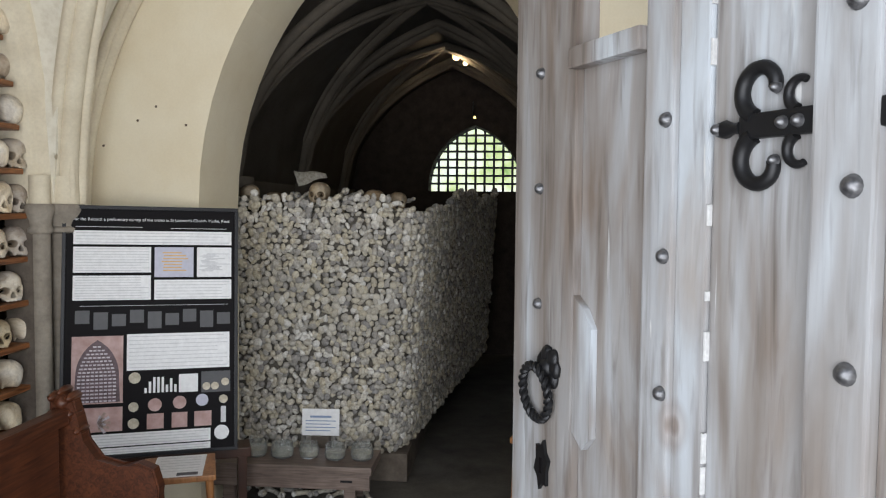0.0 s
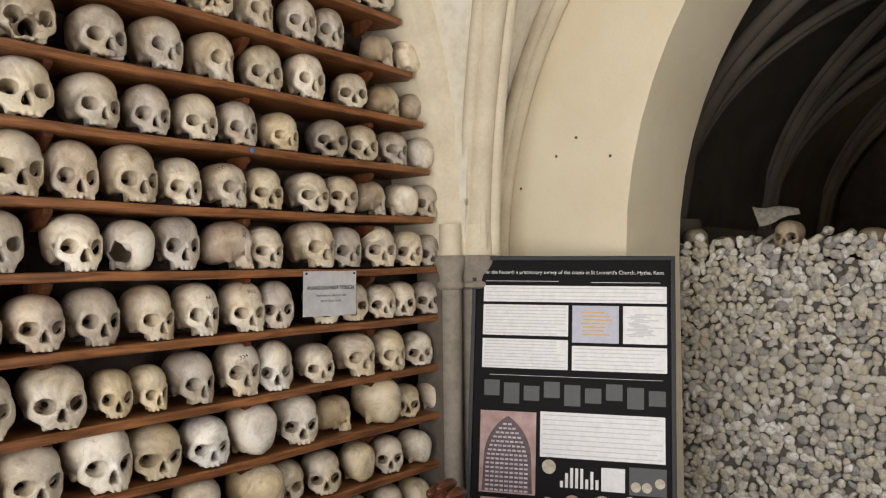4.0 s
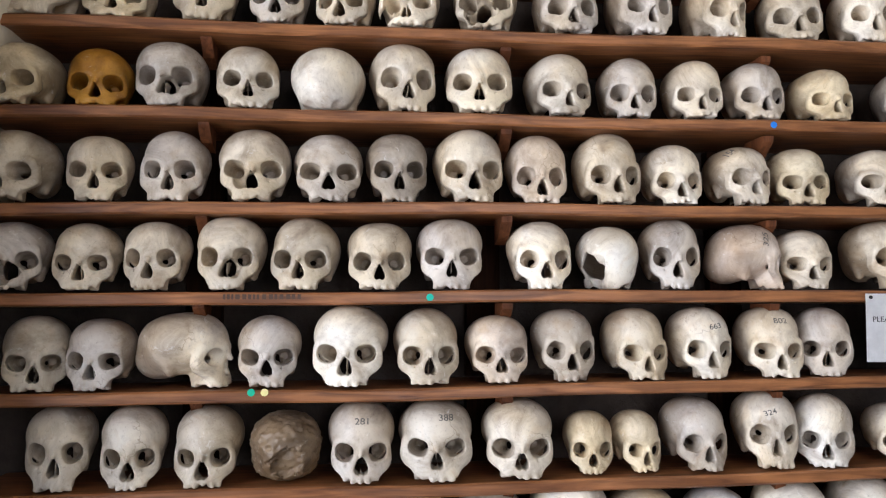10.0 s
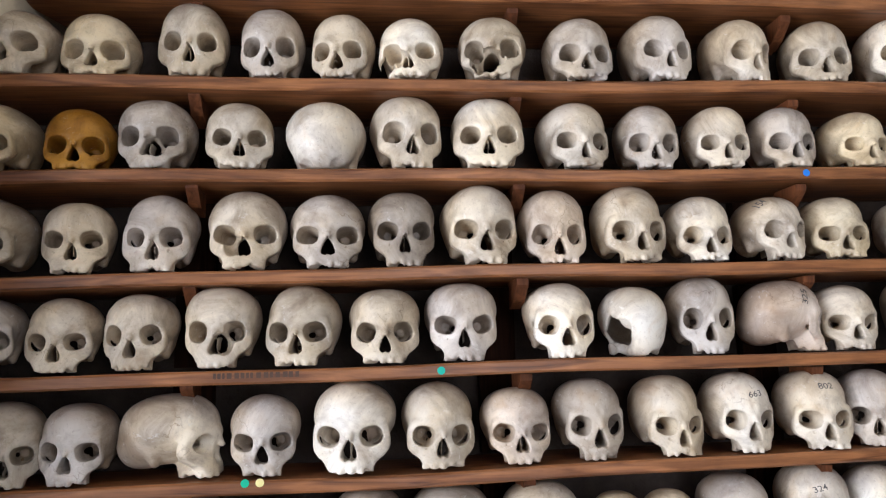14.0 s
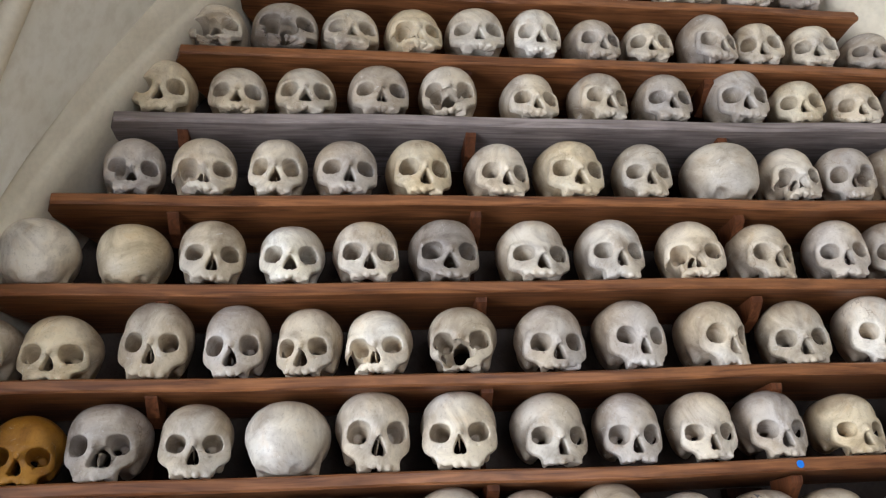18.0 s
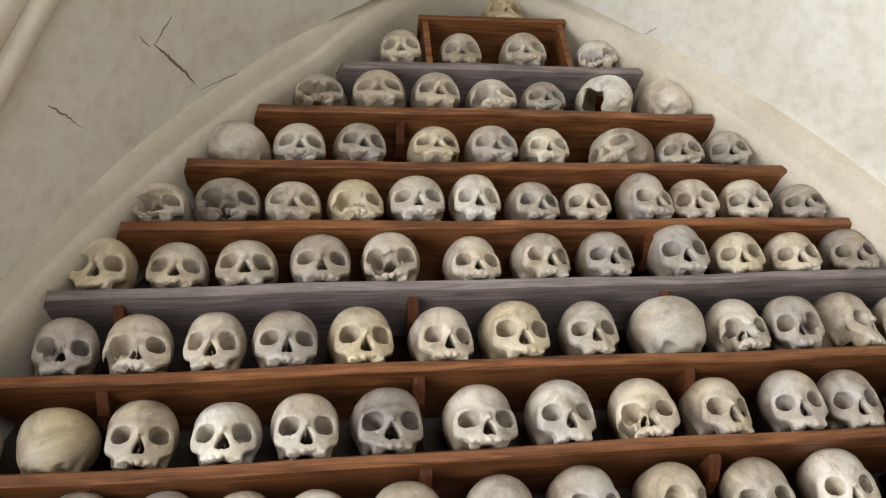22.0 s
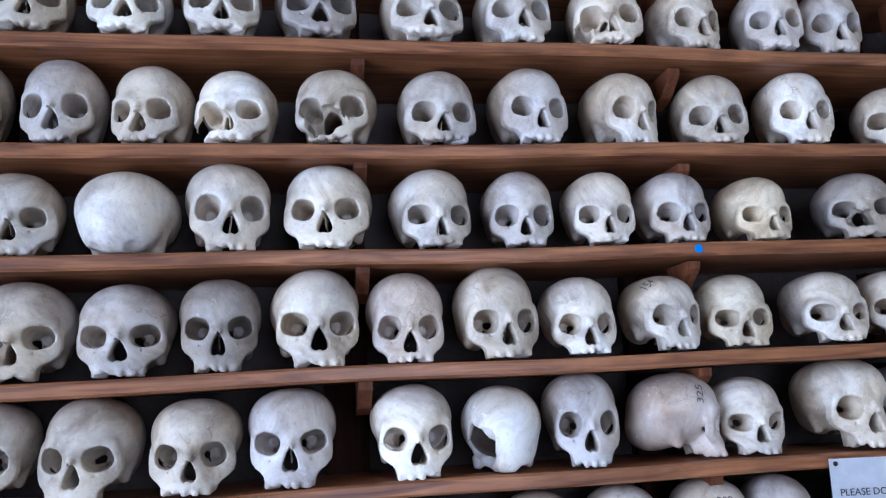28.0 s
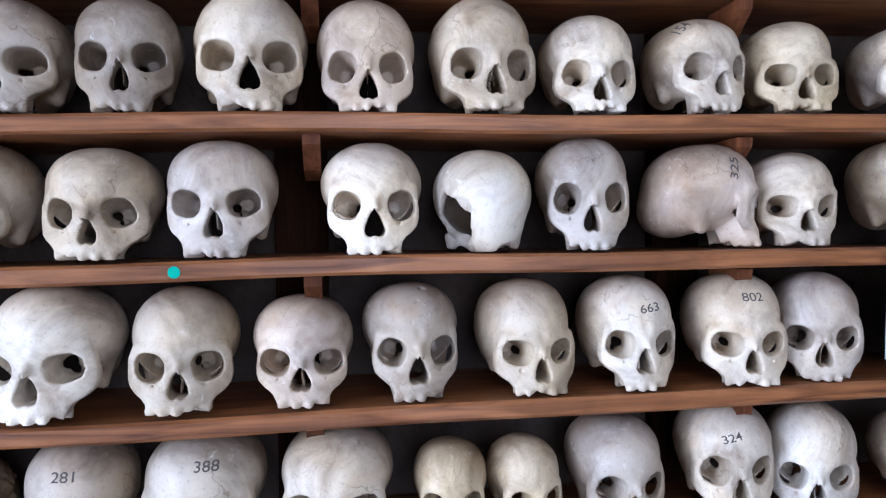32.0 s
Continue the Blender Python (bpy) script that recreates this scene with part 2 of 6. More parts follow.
# unseen wall: grey to lower the bounce, doorway widened to let in light
south = bmesh.new()
box(south, -0.24, 0.40, SOUTH_BACK, SOUTH_Y, FLOOR, 4.3)
box(south, 2.72, EAST_X, SOUTH_BACK, SOUTH_Y, FLOOR, 4.3)
box(south, 0.40, 2.72, SOUTH_BACK, SOUTH_Y, 2.55, 4.3)
tagged(link_mesh("wall_south", south, pier_stone), "unseen grey wall around the open doorway, opening widened for light", "wall", kind="structure")
# unseen wall, grey to cut bounced light and opened for the fill lamp
east = bmesh.new()
box(east, EAST_X, EAST_X + 0.35, SOUTH_BACK, NORTH_BACK, FLOOR, 0.93)
box(east, EAST_X, EAST_X + 0.35, SOUTH_BACK, NORTH_BACK, 2.47, 4.3)
box(east, EAST_X, EAST_X + 0.35, SOUTH_BACK, -0.22, 0.93, 2.47)
box(east, EAST_X, EAST_X + 0.35, 1.12, NORTH_BACK, 0.93, 2.47)
tagged(link_mesh("wall_east", east, pier_stone), "unseen grey wall with an assumed opening for the fill light", "wall", kind="structure")


# ---- vault of the bay ----
LIFT = 1.035


def web(name, place, flip):
    """One of the four curved fields of the vault, between a wall arch and two diagonal ribs."""
    bm = bmesh.new()
    n, m = 44, 14
    rows = []
    for i in range(n + 1):
        d = -HALF + 2 * HALF * i / n
        depth = 1 - abs(d) / HALF
        row = []
        for j in range(m + 1):
            u = depth * j / m
            z = SPRING + LIFT * arch_height(abs(d)) + 0.05 * u
            v = place(u, d / HALF)
            k = 0.008 * noise.noise((v[0] * 2.3, v[1] * 2.3, z * 2.3)) + 0.002 * noise.noise((v[0] * 9, v[1] * 9, z * 9))
            row.append(bm.verts.new((v[0], v[1], z + k)))
        rows.append(row)
    for a, b in zip(rows, rows[1:]):
        for j in range(m):
            bm.faces.new((a[j], a[j + 1], b[j + 1], b[j]))
    bmesh.ops.remove_doubles(bm, verts=bm.verts, dist=0.0008)
    bmesh.ops.solidify(bm, geom=bm.faces[:] + bm.verts[:] + bm.edges[:], thickness=-0.08)
    return tagged(link_mesh(name, bm, vault_plaster, smooth=True), "cracked off-white plastered field of the pointed vault", "ceiling", kind="structure")


web("ceiling_west", lambda u, d: (0.07 + u * (MID_X - 0.07), MID_Y + d * (HALF + 0.065)), False)
web("ceiling_north", lambda u, d: (MID_X + d * 1.70, NORTH_Y + 0.02 - u * (NORTH_Y + 0.02 - MID_Y)), False)
web("ceiling_east", lambda u, d: (EAST_X + 0.02 - u * (EAST_X + 0.02 - MID_X), MID_Y + d * (HALF + 0.065)), True)
web("ceiling_south", lambda u, d: (MID_X + d * 1.70, SOUTH_Y - 0.02 + u * (MID_Y - SOUTH_Y + 0.02)), True)


def rib(name, points, size, label, mat=stone):
    """A moulded stone rib: a large roll between two smaller ones."""
    bm = bmesh.new()
    pts = [Vector(p) for p in points]
    flat = (pts[-1] - pts[0]).cross(Vector((0, 0, 1))).normalized()
    tube(pts, size, 12, bm)
    for s in (-1, 1):
        tube([p + s * flat * size * 1.25 + Vector((0, 0, 0.2 * size)) for p in pts], size * 0.62, 10, bm)
        tube([p + s * flat * size * 0.62 - Vector((0, 0, 0.1 * size)) for p in pts], size * 0.30, 8, bm)
    return tagged(link_mesh(name, bm, mat, smooth=True), label, "rib", kind="structure")


heights = [APEX * i / 26 for i in range(27)]


def recess_arch():
    """Chamfered plaster moulding that frames the skull recess."""
    profile = [(-0.25, 0.0), (-0.03, 0.0), (-0.012, 0.003), (0.012, 0.013), (0.019, 0.018), (0.021, 0.026), (0.028, 0.030), (0.050, 0.038), (0.068, 0.050), (0.078, 0.066), (0.080, 0.085), (0.080, 0.20), (-0.25, 0.20)]
    bm = bmesh.new()
    for side in (-1, 1):
        rings = []
        for h in [-0.02] + heights:
            w = arch_width(max(h, 0)) + 0.15 * min(1.0, max(0.0, (h - 1.82) / 0.33))
            w += 0.09 * max(0.0, 1 - max(h, 0) / 1.35) if side < 0 else -0.03 * min(1.0, max(0.0, (h - 0.5) / 0.5)) * min(1.0, max(0.0, (1.75 - h) / 0.3))
            ny, nz = (w + 1.2) / 2.46, max(h, 0) / 2.46
            rings.append([bm.verts.new((x, MID_Y + side * (w + o * ny), SPRING + h + o * nz)) for x, o in profile])
        rings.append([bm.verts.new((x, MID_Y, SPRING + APEX + 0.06 + o * 1.15)) for x, o in profile])
        for a, b in zip(rings, rings[1:]):
            for k in range(len(profile) - 1):
                bm.faces.new((a[k], a[k + 1], b[k + 1], b[k]))
    bmesh.ops.remove_doubles(bm, verts=bm.verts, dist=0.0005)
    return tagged(link_mesh("trim_recess_arch", bm, stone, smooth=True), "cream chamfered plaster arch framing the skull recess", "arch", kind="structure")


recess_arch()
for sy in (-1, 1):
    for sx in (-1, 1):
        foot_x = 0.10 if sx < 0 else EAST_X - 0.10
        foot_y = MID_Y + sy * (HALF + 0.13)
        rib("trim_diagonal_rib", [(MID_X + (foot_x - MID_X) * arch_width(h) / HALF, MID_Y + (foot_y - MID_Y) * arch_width(h) / HALF, SPRING + LIFT * h - 0.03) for h in heights], 0.046, "cream stone diagonal vault rib")
for sx in (-1, 1):
    rib("trim_wall_rib", [(MID_X + sx * 1.68 * arch_width(h) / HALF, NORTH_Y - 0.03, SPRING + LIFT * h - 0.02) for h in heights], 0.042, "cream stone wall rib along the plastered wall")

    # slender roll beside the recess arch
    rib("trim_recess_roll", [(0.105, MID_Y + sx * (arch_width(h) + 0.105), SPRING + LIFT * h + 0.03) for h in heights], 0.026, "cream stone roll moulding beside the recess arch")


def pier(x, y, sx, sy):
    """Clustered dark shafts under a moulded capital, with stilted rib feet above."""
    p = thing("pier", "clustered dark stone pier with a moulded capital", "pier", pose(x, y, FLOOR), kind="structure")
    for dx, dy, r in ((-0.02, -0.11, 0.042), (0.03, 0.0, 0.062), (-0.02, 0.12, 0.042), (-0.03, -0.055, 0.022), (-0.03, 0.06, 0.022)):
        c = (sx * dx, sy * dy, 0)
        part("shaft", lathe([(r * 1.35, 0), (r * 1.35, 0.05), (r * 1.15, 0.07), (r * 1.2, 0.10), (r, 0.12), (r, 1.44)], 18, centre=c), pier_stone, p, smooth=True)
        part("capital", lathe([(r * 1.05, 1.44), (r * 1.3, 1.45), (r * 1.3, 1.465), (r * 1.1, 1.475), (r * 1.15, 1.50), (r * 1.40, 1.53), (r * 1.48, 1.545), (r * 1.48, 1.565), (r * 1.35, 1.575)], 18, centre=c), pier_stone, p, smooth=True)
        part("rib_foot", lathe([(r * 1.1, 1.575), (r * 1.05, 1.70)], 14, centre=c), stone, p, smooth=True)
    part("core", boxed(-0.16, -0.03, -0.15, 0.17, 0, 1.57) if sx > 0 else boxed(0.03, 0.16, -0.15, 0.17, 0, 1.57), dark_stone, p)
    return p


pier(0.055, MID_Y + HALF + 0.13, 1, 1)
pier(0.055, MID_Y - HALF - 0.26, 1, -1)


# ---- skulls: solid shapes cut and joined on a grid, then meshed ----
def ellipsoid(p, c, r):
    k0 = np.sqrt(sum(((p[i] - c[i]) / r[i]) ** 2 for i in range(3)))
    k1 = np.sqrt(sum(((p[i] - c[i]) / r[i] ** 2) ** 2 for i in range(3)))
    return k0 * (k0 - 1.0) / np.maximum(k1, 1e-6)


def rounded_box(p, c, r, n):
    """An ellipsoid that is fuller in its upright section, by the power n."""
    a = [np.abs(p[i] - c[i]) / r[i] for i in range(3)]
    k = np.sqrt(a[0] ** 2 + (a[1] ** n + a[2] ** n) ** (2 / n))
    return (k - 1.0) * 0.062


def capsule(p, a, b, r):
    a, b = np.array(a), np.array(b)
    ab = b - a
    h = np.clip(sum((p[i] - a[i]) * ab[i] for i in range(3)) / (ab @ ab), 0, 1)
    return np.sqrt(sum((p[i] - a[i] - h * ab[i]) ** 2 for i in range(3))) - r


def join(a, b, k):
    h = np.clip(0.5 + 0.5 * (b - a) / k, 0, 1)
    return b + (a - b) * h - k * h * (1 - h)


def cut(a, b, k):
    return -join(-a, b, k)


def wobble(p, rng, waves=7, low=25.0, high=90.0):
    out = 0.0
    for _ in range(waves):
        d = rng.normal(size=3)
        d *= rng.uniform(low, high) / np.linalg.norm(d)
        out = out + np.sin(p[0] * d[0] + p[1] * d[1] + p[2] * d[2] + rng.uniform(0, 6.28)) / waves
    return out


def skull_field(p, seed, kind):
    rng = np.random.RandomState(seed)
    u = lambda s: rng.uniform(-s, s)
    x, y, z = p
    lifted = 0.020 if kind in ("b", "h") else 0.0     # those rest on the brain case, not on the upper jaw
    z = z + lifted
    p = (x, y, z)
    ay = np.abs(y)
    q = (x, ay, z)
    tall, longer, jut, wide = u(0.006), u(0.008), u(0.003), u(0.003)
    drop = 0.007 + u(0.005)      # how much of the upper jaw is lost
    square, full = u(0.004), 2.22 + u(0.15)
    d = rounded_box(p, (-0.014, u(0.002), 0.092), (0.080 + longer, 0.0725, 0.0605 + tall), full)
    d = join(d, rounded_box(p, (0.024, u(0.002), 0.094), (0.053, 0.060 + square, 0.056 + tall), full), 0.022)
    d = join(d, ellipsoid(p, (-0.048, 0, 0.054), (0.044, 0.052, 0.040)), 0.02)
    d = join(d, ellipsoid(p, (-0.008, 0, 0.043), (0.044, 0.042, 0.020)), 0.015)
    d = join(d, ellipsoid(p, (0.044, 0, 0.071), (0.030, 0.047, 0.024)), 0.014)
    d = join(d, capsule(q, (-0.016, 0.050, 0.050), (-0.012, 0.046, 0.030), 0.0088), 0.01)
    faced = kind not in ("b", "h")
    zf = z + drop
    f3, fq = (x, y, zf), (x, ay, zf)
    d = cut(d, ellipsoid(fq, (0.022, 0.083, 0.062), (0.034, 0.017, 0.030)), 0.010)
    if faced:
        # upper jaw and cheeks as one curved mask
        half = np.interp(zf, [0.0, 0.012, 0.021, 0.027, 0.033, 0.041, 0.050, 0.062, 0.078, 0.094], [0.0365, 0.0385, 0.0410, 0.0460, 0.0555, 0.0630, 0.0655, 0.0655, 0.0635, 0.057]) + wide
        front = np.interp(zf, [0.0, 0.010, 0.027, 0.045, 0.060, 0.080, 0.094], [0.083, 0.085, 0.083, 0.077, 0.078, 0.079, 0.073]) + jut - 6.8 * ay * ay
        depth = np.interp(ay, [0.026, 0.040, 0.066], [0.062, 0.020, 0.016])
        mask = np.maximum(np.maximum(ay - half, x - front), front - depth - x)
        mask = np.maximum(np.maximum(mask, zf - 0.094), -z)
        d = join(d, mask, 0.0060)
        d = join(d, capsule(f3, (0.075, 0, 0.082), (0.087 + jut, 0, 0.062), 0.0050), 0.010)
        d = join(d, capsule(fq, (0.075, 0.010, 0.089), (0.055, 0.051, 0.088), 0.0050 + u(0.0018)), 0.013)
    if faced:
        tilt = -0.20 + u(0.10)
        oy, oz = ay - (0.0358 + u(0.001)), zf - (0.0680 + u(0.0015))
        ry, rz = oy * math.cos(tilt) - oz * math.sin(tilt), oy * math.sin(tilt) + oz * math.cos(tilt)
        w, h = 0.0194 + u(0.0012), 0.0182 + u(0.0014)
        taper = np.clip((x + 0.020) / 0.072, 0.06, 1.0) ** 0.55
        inward = ry + 0.42 * (1 - taper) * 0.0325
        socket = ((np.abs(inward) / (w * taper)) ** 2.45 + (np.abs(rz) / (h * taper)) ** 2.45) ** (1 / 2.45)
        socket = np.maximum((socket - 1) * h * taper, 0.002 - x)
        d = cut(d, socket, 0.0012)
        d = cut(d, capsule(fq, (0.042, 0.024, 0.066), (-0.030, 0.012, 0.065), 0.0056), 0.004)
        d = cut(d, capsule(fq, (0.046, 0.030, 0.059), (0.000, 0.026, 0.056), 0.0052), 0.002)
        nw = 1.0 + u(0.12)
        half = nw * np.interp(zf, [0.0265, 0.029, 0.034, 0.042, 0.054, 0.064], [0.0040, 0.0105, 0.0130, 0.0116, 0.0068, 0.0])
        lobe = 0.003 * np.clip(1 - ay / 0.006, 0, 1)
        nose = np.maximum(np.abs(y + u(0.001)) - half, -0.030 - x)
        nose = np.maximum(nose, np.maximum(0.0265 + lobe - zf, zf - 0.065))
        d = cut(d, nose, 0.0008)
        if kind == "s":
            d = cut(d, ellipsoid(f3, (0.006, 0, 0.058), (0.058, 0.026, 0.026)), 0.003)
        else:
            # tunnel cut through to the unseen back so the nose opening reads black
            f = np.clip((0.055 - x) / 0.15, 0, 1)
            hollow = np.sqrt((y / (0.012 + 0.026 * f)) ** 2 + ((zf - 0.048) / (0.018 + 0.022 * f)) ** 2)
            d = cut(d, np.maximum((hollow - 1) * (0.012 + 0.02 * f), x - 0.052), 0.003)
        if seed % 4 != 1:
            bent = 0.0012 * np.sin(zf * 160 + seed)
            septum = np.maximum(np.maximum(np.abs(y + bent) - 0.0012, np.abs(x - 0.038) - 0.017 - 0.3 * np.clip(zf - 0.045, -0.02, 0.02)), np.abs(zf - 0.042) - 0.018)
            d = np.minimum(d, septum)
        d = cut(d, ellipsoid(p, (0.034, 0, -0.003), (0.036, 0.022, 0.016)), 0.004)
        d = cut(d, ellipsoid(fq, (0.072 + jut, 0.032, 0.044), (0.008, 0.0022, 0.0020)), 0.001)
        # empty tooth sockets along the edge of the jaw, worn away in places
        turn = np.arctan2(y, x - 0.048)
        root = np.clip((0.013 - z) / 0.007, 0, 1) * np.clip((x - 0.045) / 0.02, 0, 1)
        gone = np.clip(np.cos(turn * 3 + 1.7 * seed) * 2 - 0.5, 0, 1)
        d = d + root * (0.0026 * np.cos(turn * 13 + seed) + 0.0030 * gone)
        d = np.maximum(d, 0.0050 * gone + 0.0034 * np.clip(np.cos(turn * 13 + seed), 0, 1) - z)
        if kind == "m":
            ragged = wobble(p, rng, 7, 90, 260) * 0.008
            side = -1 if seed % 2 else 1
            d = np.maximum(d, -(ellipsoid(f3, (0.072, side * 0.018, 0.050), (0.036, 0.020, 0.021)) + ragged))
            if seed % 4 > 1:
                d = np.maximum(d, -(ellipsoid(f3, (0.060, side * 0.048, 0.040), (0.034, 0.024, 0.024)) + ragged))
        if kind == "t":
            d = cut(d, capsule(f3, (0.036, -0.080, 0.072), (-0.01, 0.0, 0.060), 0.0075) + wobble(p, rng, 6, 150, 300) * 0.004, 0.001)
        if kind == "k":
            split = np.minimum(capsule(p, (0.048, 0.012, 0.150), (0.010, 0.0, 0.090), 0.0045), capsule(p, (0.030, 0.036, 0.146), (0.046, 0.012, 0.148), 0.0035))
            d = cut(d, split + wobble(p, rng, 6, 150, 300) * 0.003, 0.001)
        if kind == "x":
            ragged = wobble(p, rng, 9, 90, 300) * 0.010
            d = np.maximum(d, -(ellipsoid(f3, (0.070, -0.012, 0.040), (0.048, 0.036, 0.030)) + ragged))
    else:
        inner = ellipsoid(p, (-0.006, 0, 0.090), (0.072, 0.062, 0.052))
        ragged = wobble(p, rng, 8, 70, 230) * 0.022
        if kind == "h":
            gap = ellipsoid(p, (-0.060, 0.046, 0.050), (0.044, 0.030, 0.034)) + 1.3 * ragged
            d = np.maximum(d, -np.minimum(inner, gap))
        d = np.maximum(d, 0.0205 + 0.004 * np.cos(70 * y + seed) - z)
        d = cut(d, ellipsoid(q, (-0.070, 0.034, 0.020), (0.050, 0.017, 0.012)) + ragged * 0.35, 0.003)
    d = cut(d, ellipsoid(p, (0.000, 0, 0.006), (0.028, 0.034, 0.020)), 0.008)
    if kind == "c":
        d = join(d, ellipsoid(p, (0.01, 0, 0.05), (0.075, 0.062, 0.055)), 0.03)
        d = d + wobble(p, rng, 10, 60, 140) * 0.005 + wobble(p, rng, 16, 250, 650) * 0.007
    d = d + wobble(p, rng, 9, 30, 80) * 0.0018 + wobble(p, rng, 9, 120, 320) * 0.0007
    return np.maximum(d, 0.0005 + lifted - z)


def surface(field, low, high, step):
    """A smooth quad mesh on the zero level of a field."""
    n = [int((b - a) / step) + 2 for a, b in zip(low, high)]
    ax = [low[i] + step * np.arange(n[i]) for i in range(3)]
    v = field(np.meshgrid(*ax, indexing="ij"))
    s = v < 0
    total, count = np.zeros((n[0] - 1, n[1] - 1, n[2] - 1, 3)), np.zeros((n[0] - 1, n[1] - 1, n[2] - 1))
    corner = [(i, j, k) for i in (0, 1) for j in (0, 1) for k in (0, 1)]
    sl = lambda c: tuple(slice(c[i], n[i] - 1 + c[i]) for i in range(3))
    for a in corner:
        for axis in range(3):
            if a[axis] == 0:
                b = tuple(1 if i == axis else a[i] for i in range(3))
                va, vb = v[sl(a)], v[sl(b)]
                hit = (va < 0) != (vb < 0)
                t = np.where(hit, va / np.where(hit, va - vb, 1), 0)
                for i in range(3):
                    total[..., i] += np.where(hit, a[i] + (t if i == axis else 0), 0)
                count += hit
    on = count > 0
    index = -np.ones(on.shape, int)
    index[on] = np.arange(on.sum())
    verts = np.array(low) + step * (np.argwhere(on) + total[on] / count[on][:, None])
    quads = []
    for axis in range(3):
        b, c = [(1, 2), (2, 0), (0, 1)][axis]
        lo = [slice(0, m) for m in n]
        lo[axis] = slice(0, n[axis] - 1)
        hi = [slice(0, m) for m in n]
        hi[axis] = slice(1, n[axis])
        e = np.argwhere(s[tuple(lo)] != s[tuple(hi)])
        e = e[(e[:, b] > 0) & (e[:, c] > 0) & (e[:, b] < n[b] - 1) & (e[:, c] < n[c] - 1)]
        ring = []
        for db, dc in ((0, 0), (-1, 0), (-1, -1), (0, -1)):
            w = e.copy()
            w[:, b] += db
            w[:, c] += dc
            ring.append(index[tuple(w.T)])
        ring = np.stack(ring, 1)
        inside = s[tuple(e.T)]
        ring[inside] = ring[inside][:, ::-1]
        quads += ring.tolist()
    return verts, quads


def mesh_of(name, verts, quads, mat, triangles):
    """Links nothing: a mesh thinned out where it is smooth."""
    me = bpy.data.meshes.new(name)
    me.from_pydata([tuple(v) for v in verts], [], quads)
    ob = bpy.data.objects.new(name, me)
    scene.collection.objects.link(ob)
    mod = ob.modifiers.new("thin", "DECIMATE")
    mod.ratio = min(1.0, triangles / (2 * len(quads)))
    bpy.context.view_layer.update()
    out = bpy.data.meshes.new_from_object(ob.evaluated_get(bpy.context.evaluated_depsgraph_get()))
    bpy.data.objects.remove(ob)
    bpy.data.meshes.remove(me)
    out.name = name
    out.polygons.foreach_set("use_smooth", [True] * len(out.polygons))
    out.materials.clear()
    out.materials.append(mat)
    out.update()
    return out


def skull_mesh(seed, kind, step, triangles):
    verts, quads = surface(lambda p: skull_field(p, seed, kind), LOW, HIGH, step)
    # flipped, so the side painted paler faces the room
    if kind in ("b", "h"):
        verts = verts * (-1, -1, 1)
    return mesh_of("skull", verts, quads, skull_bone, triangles)


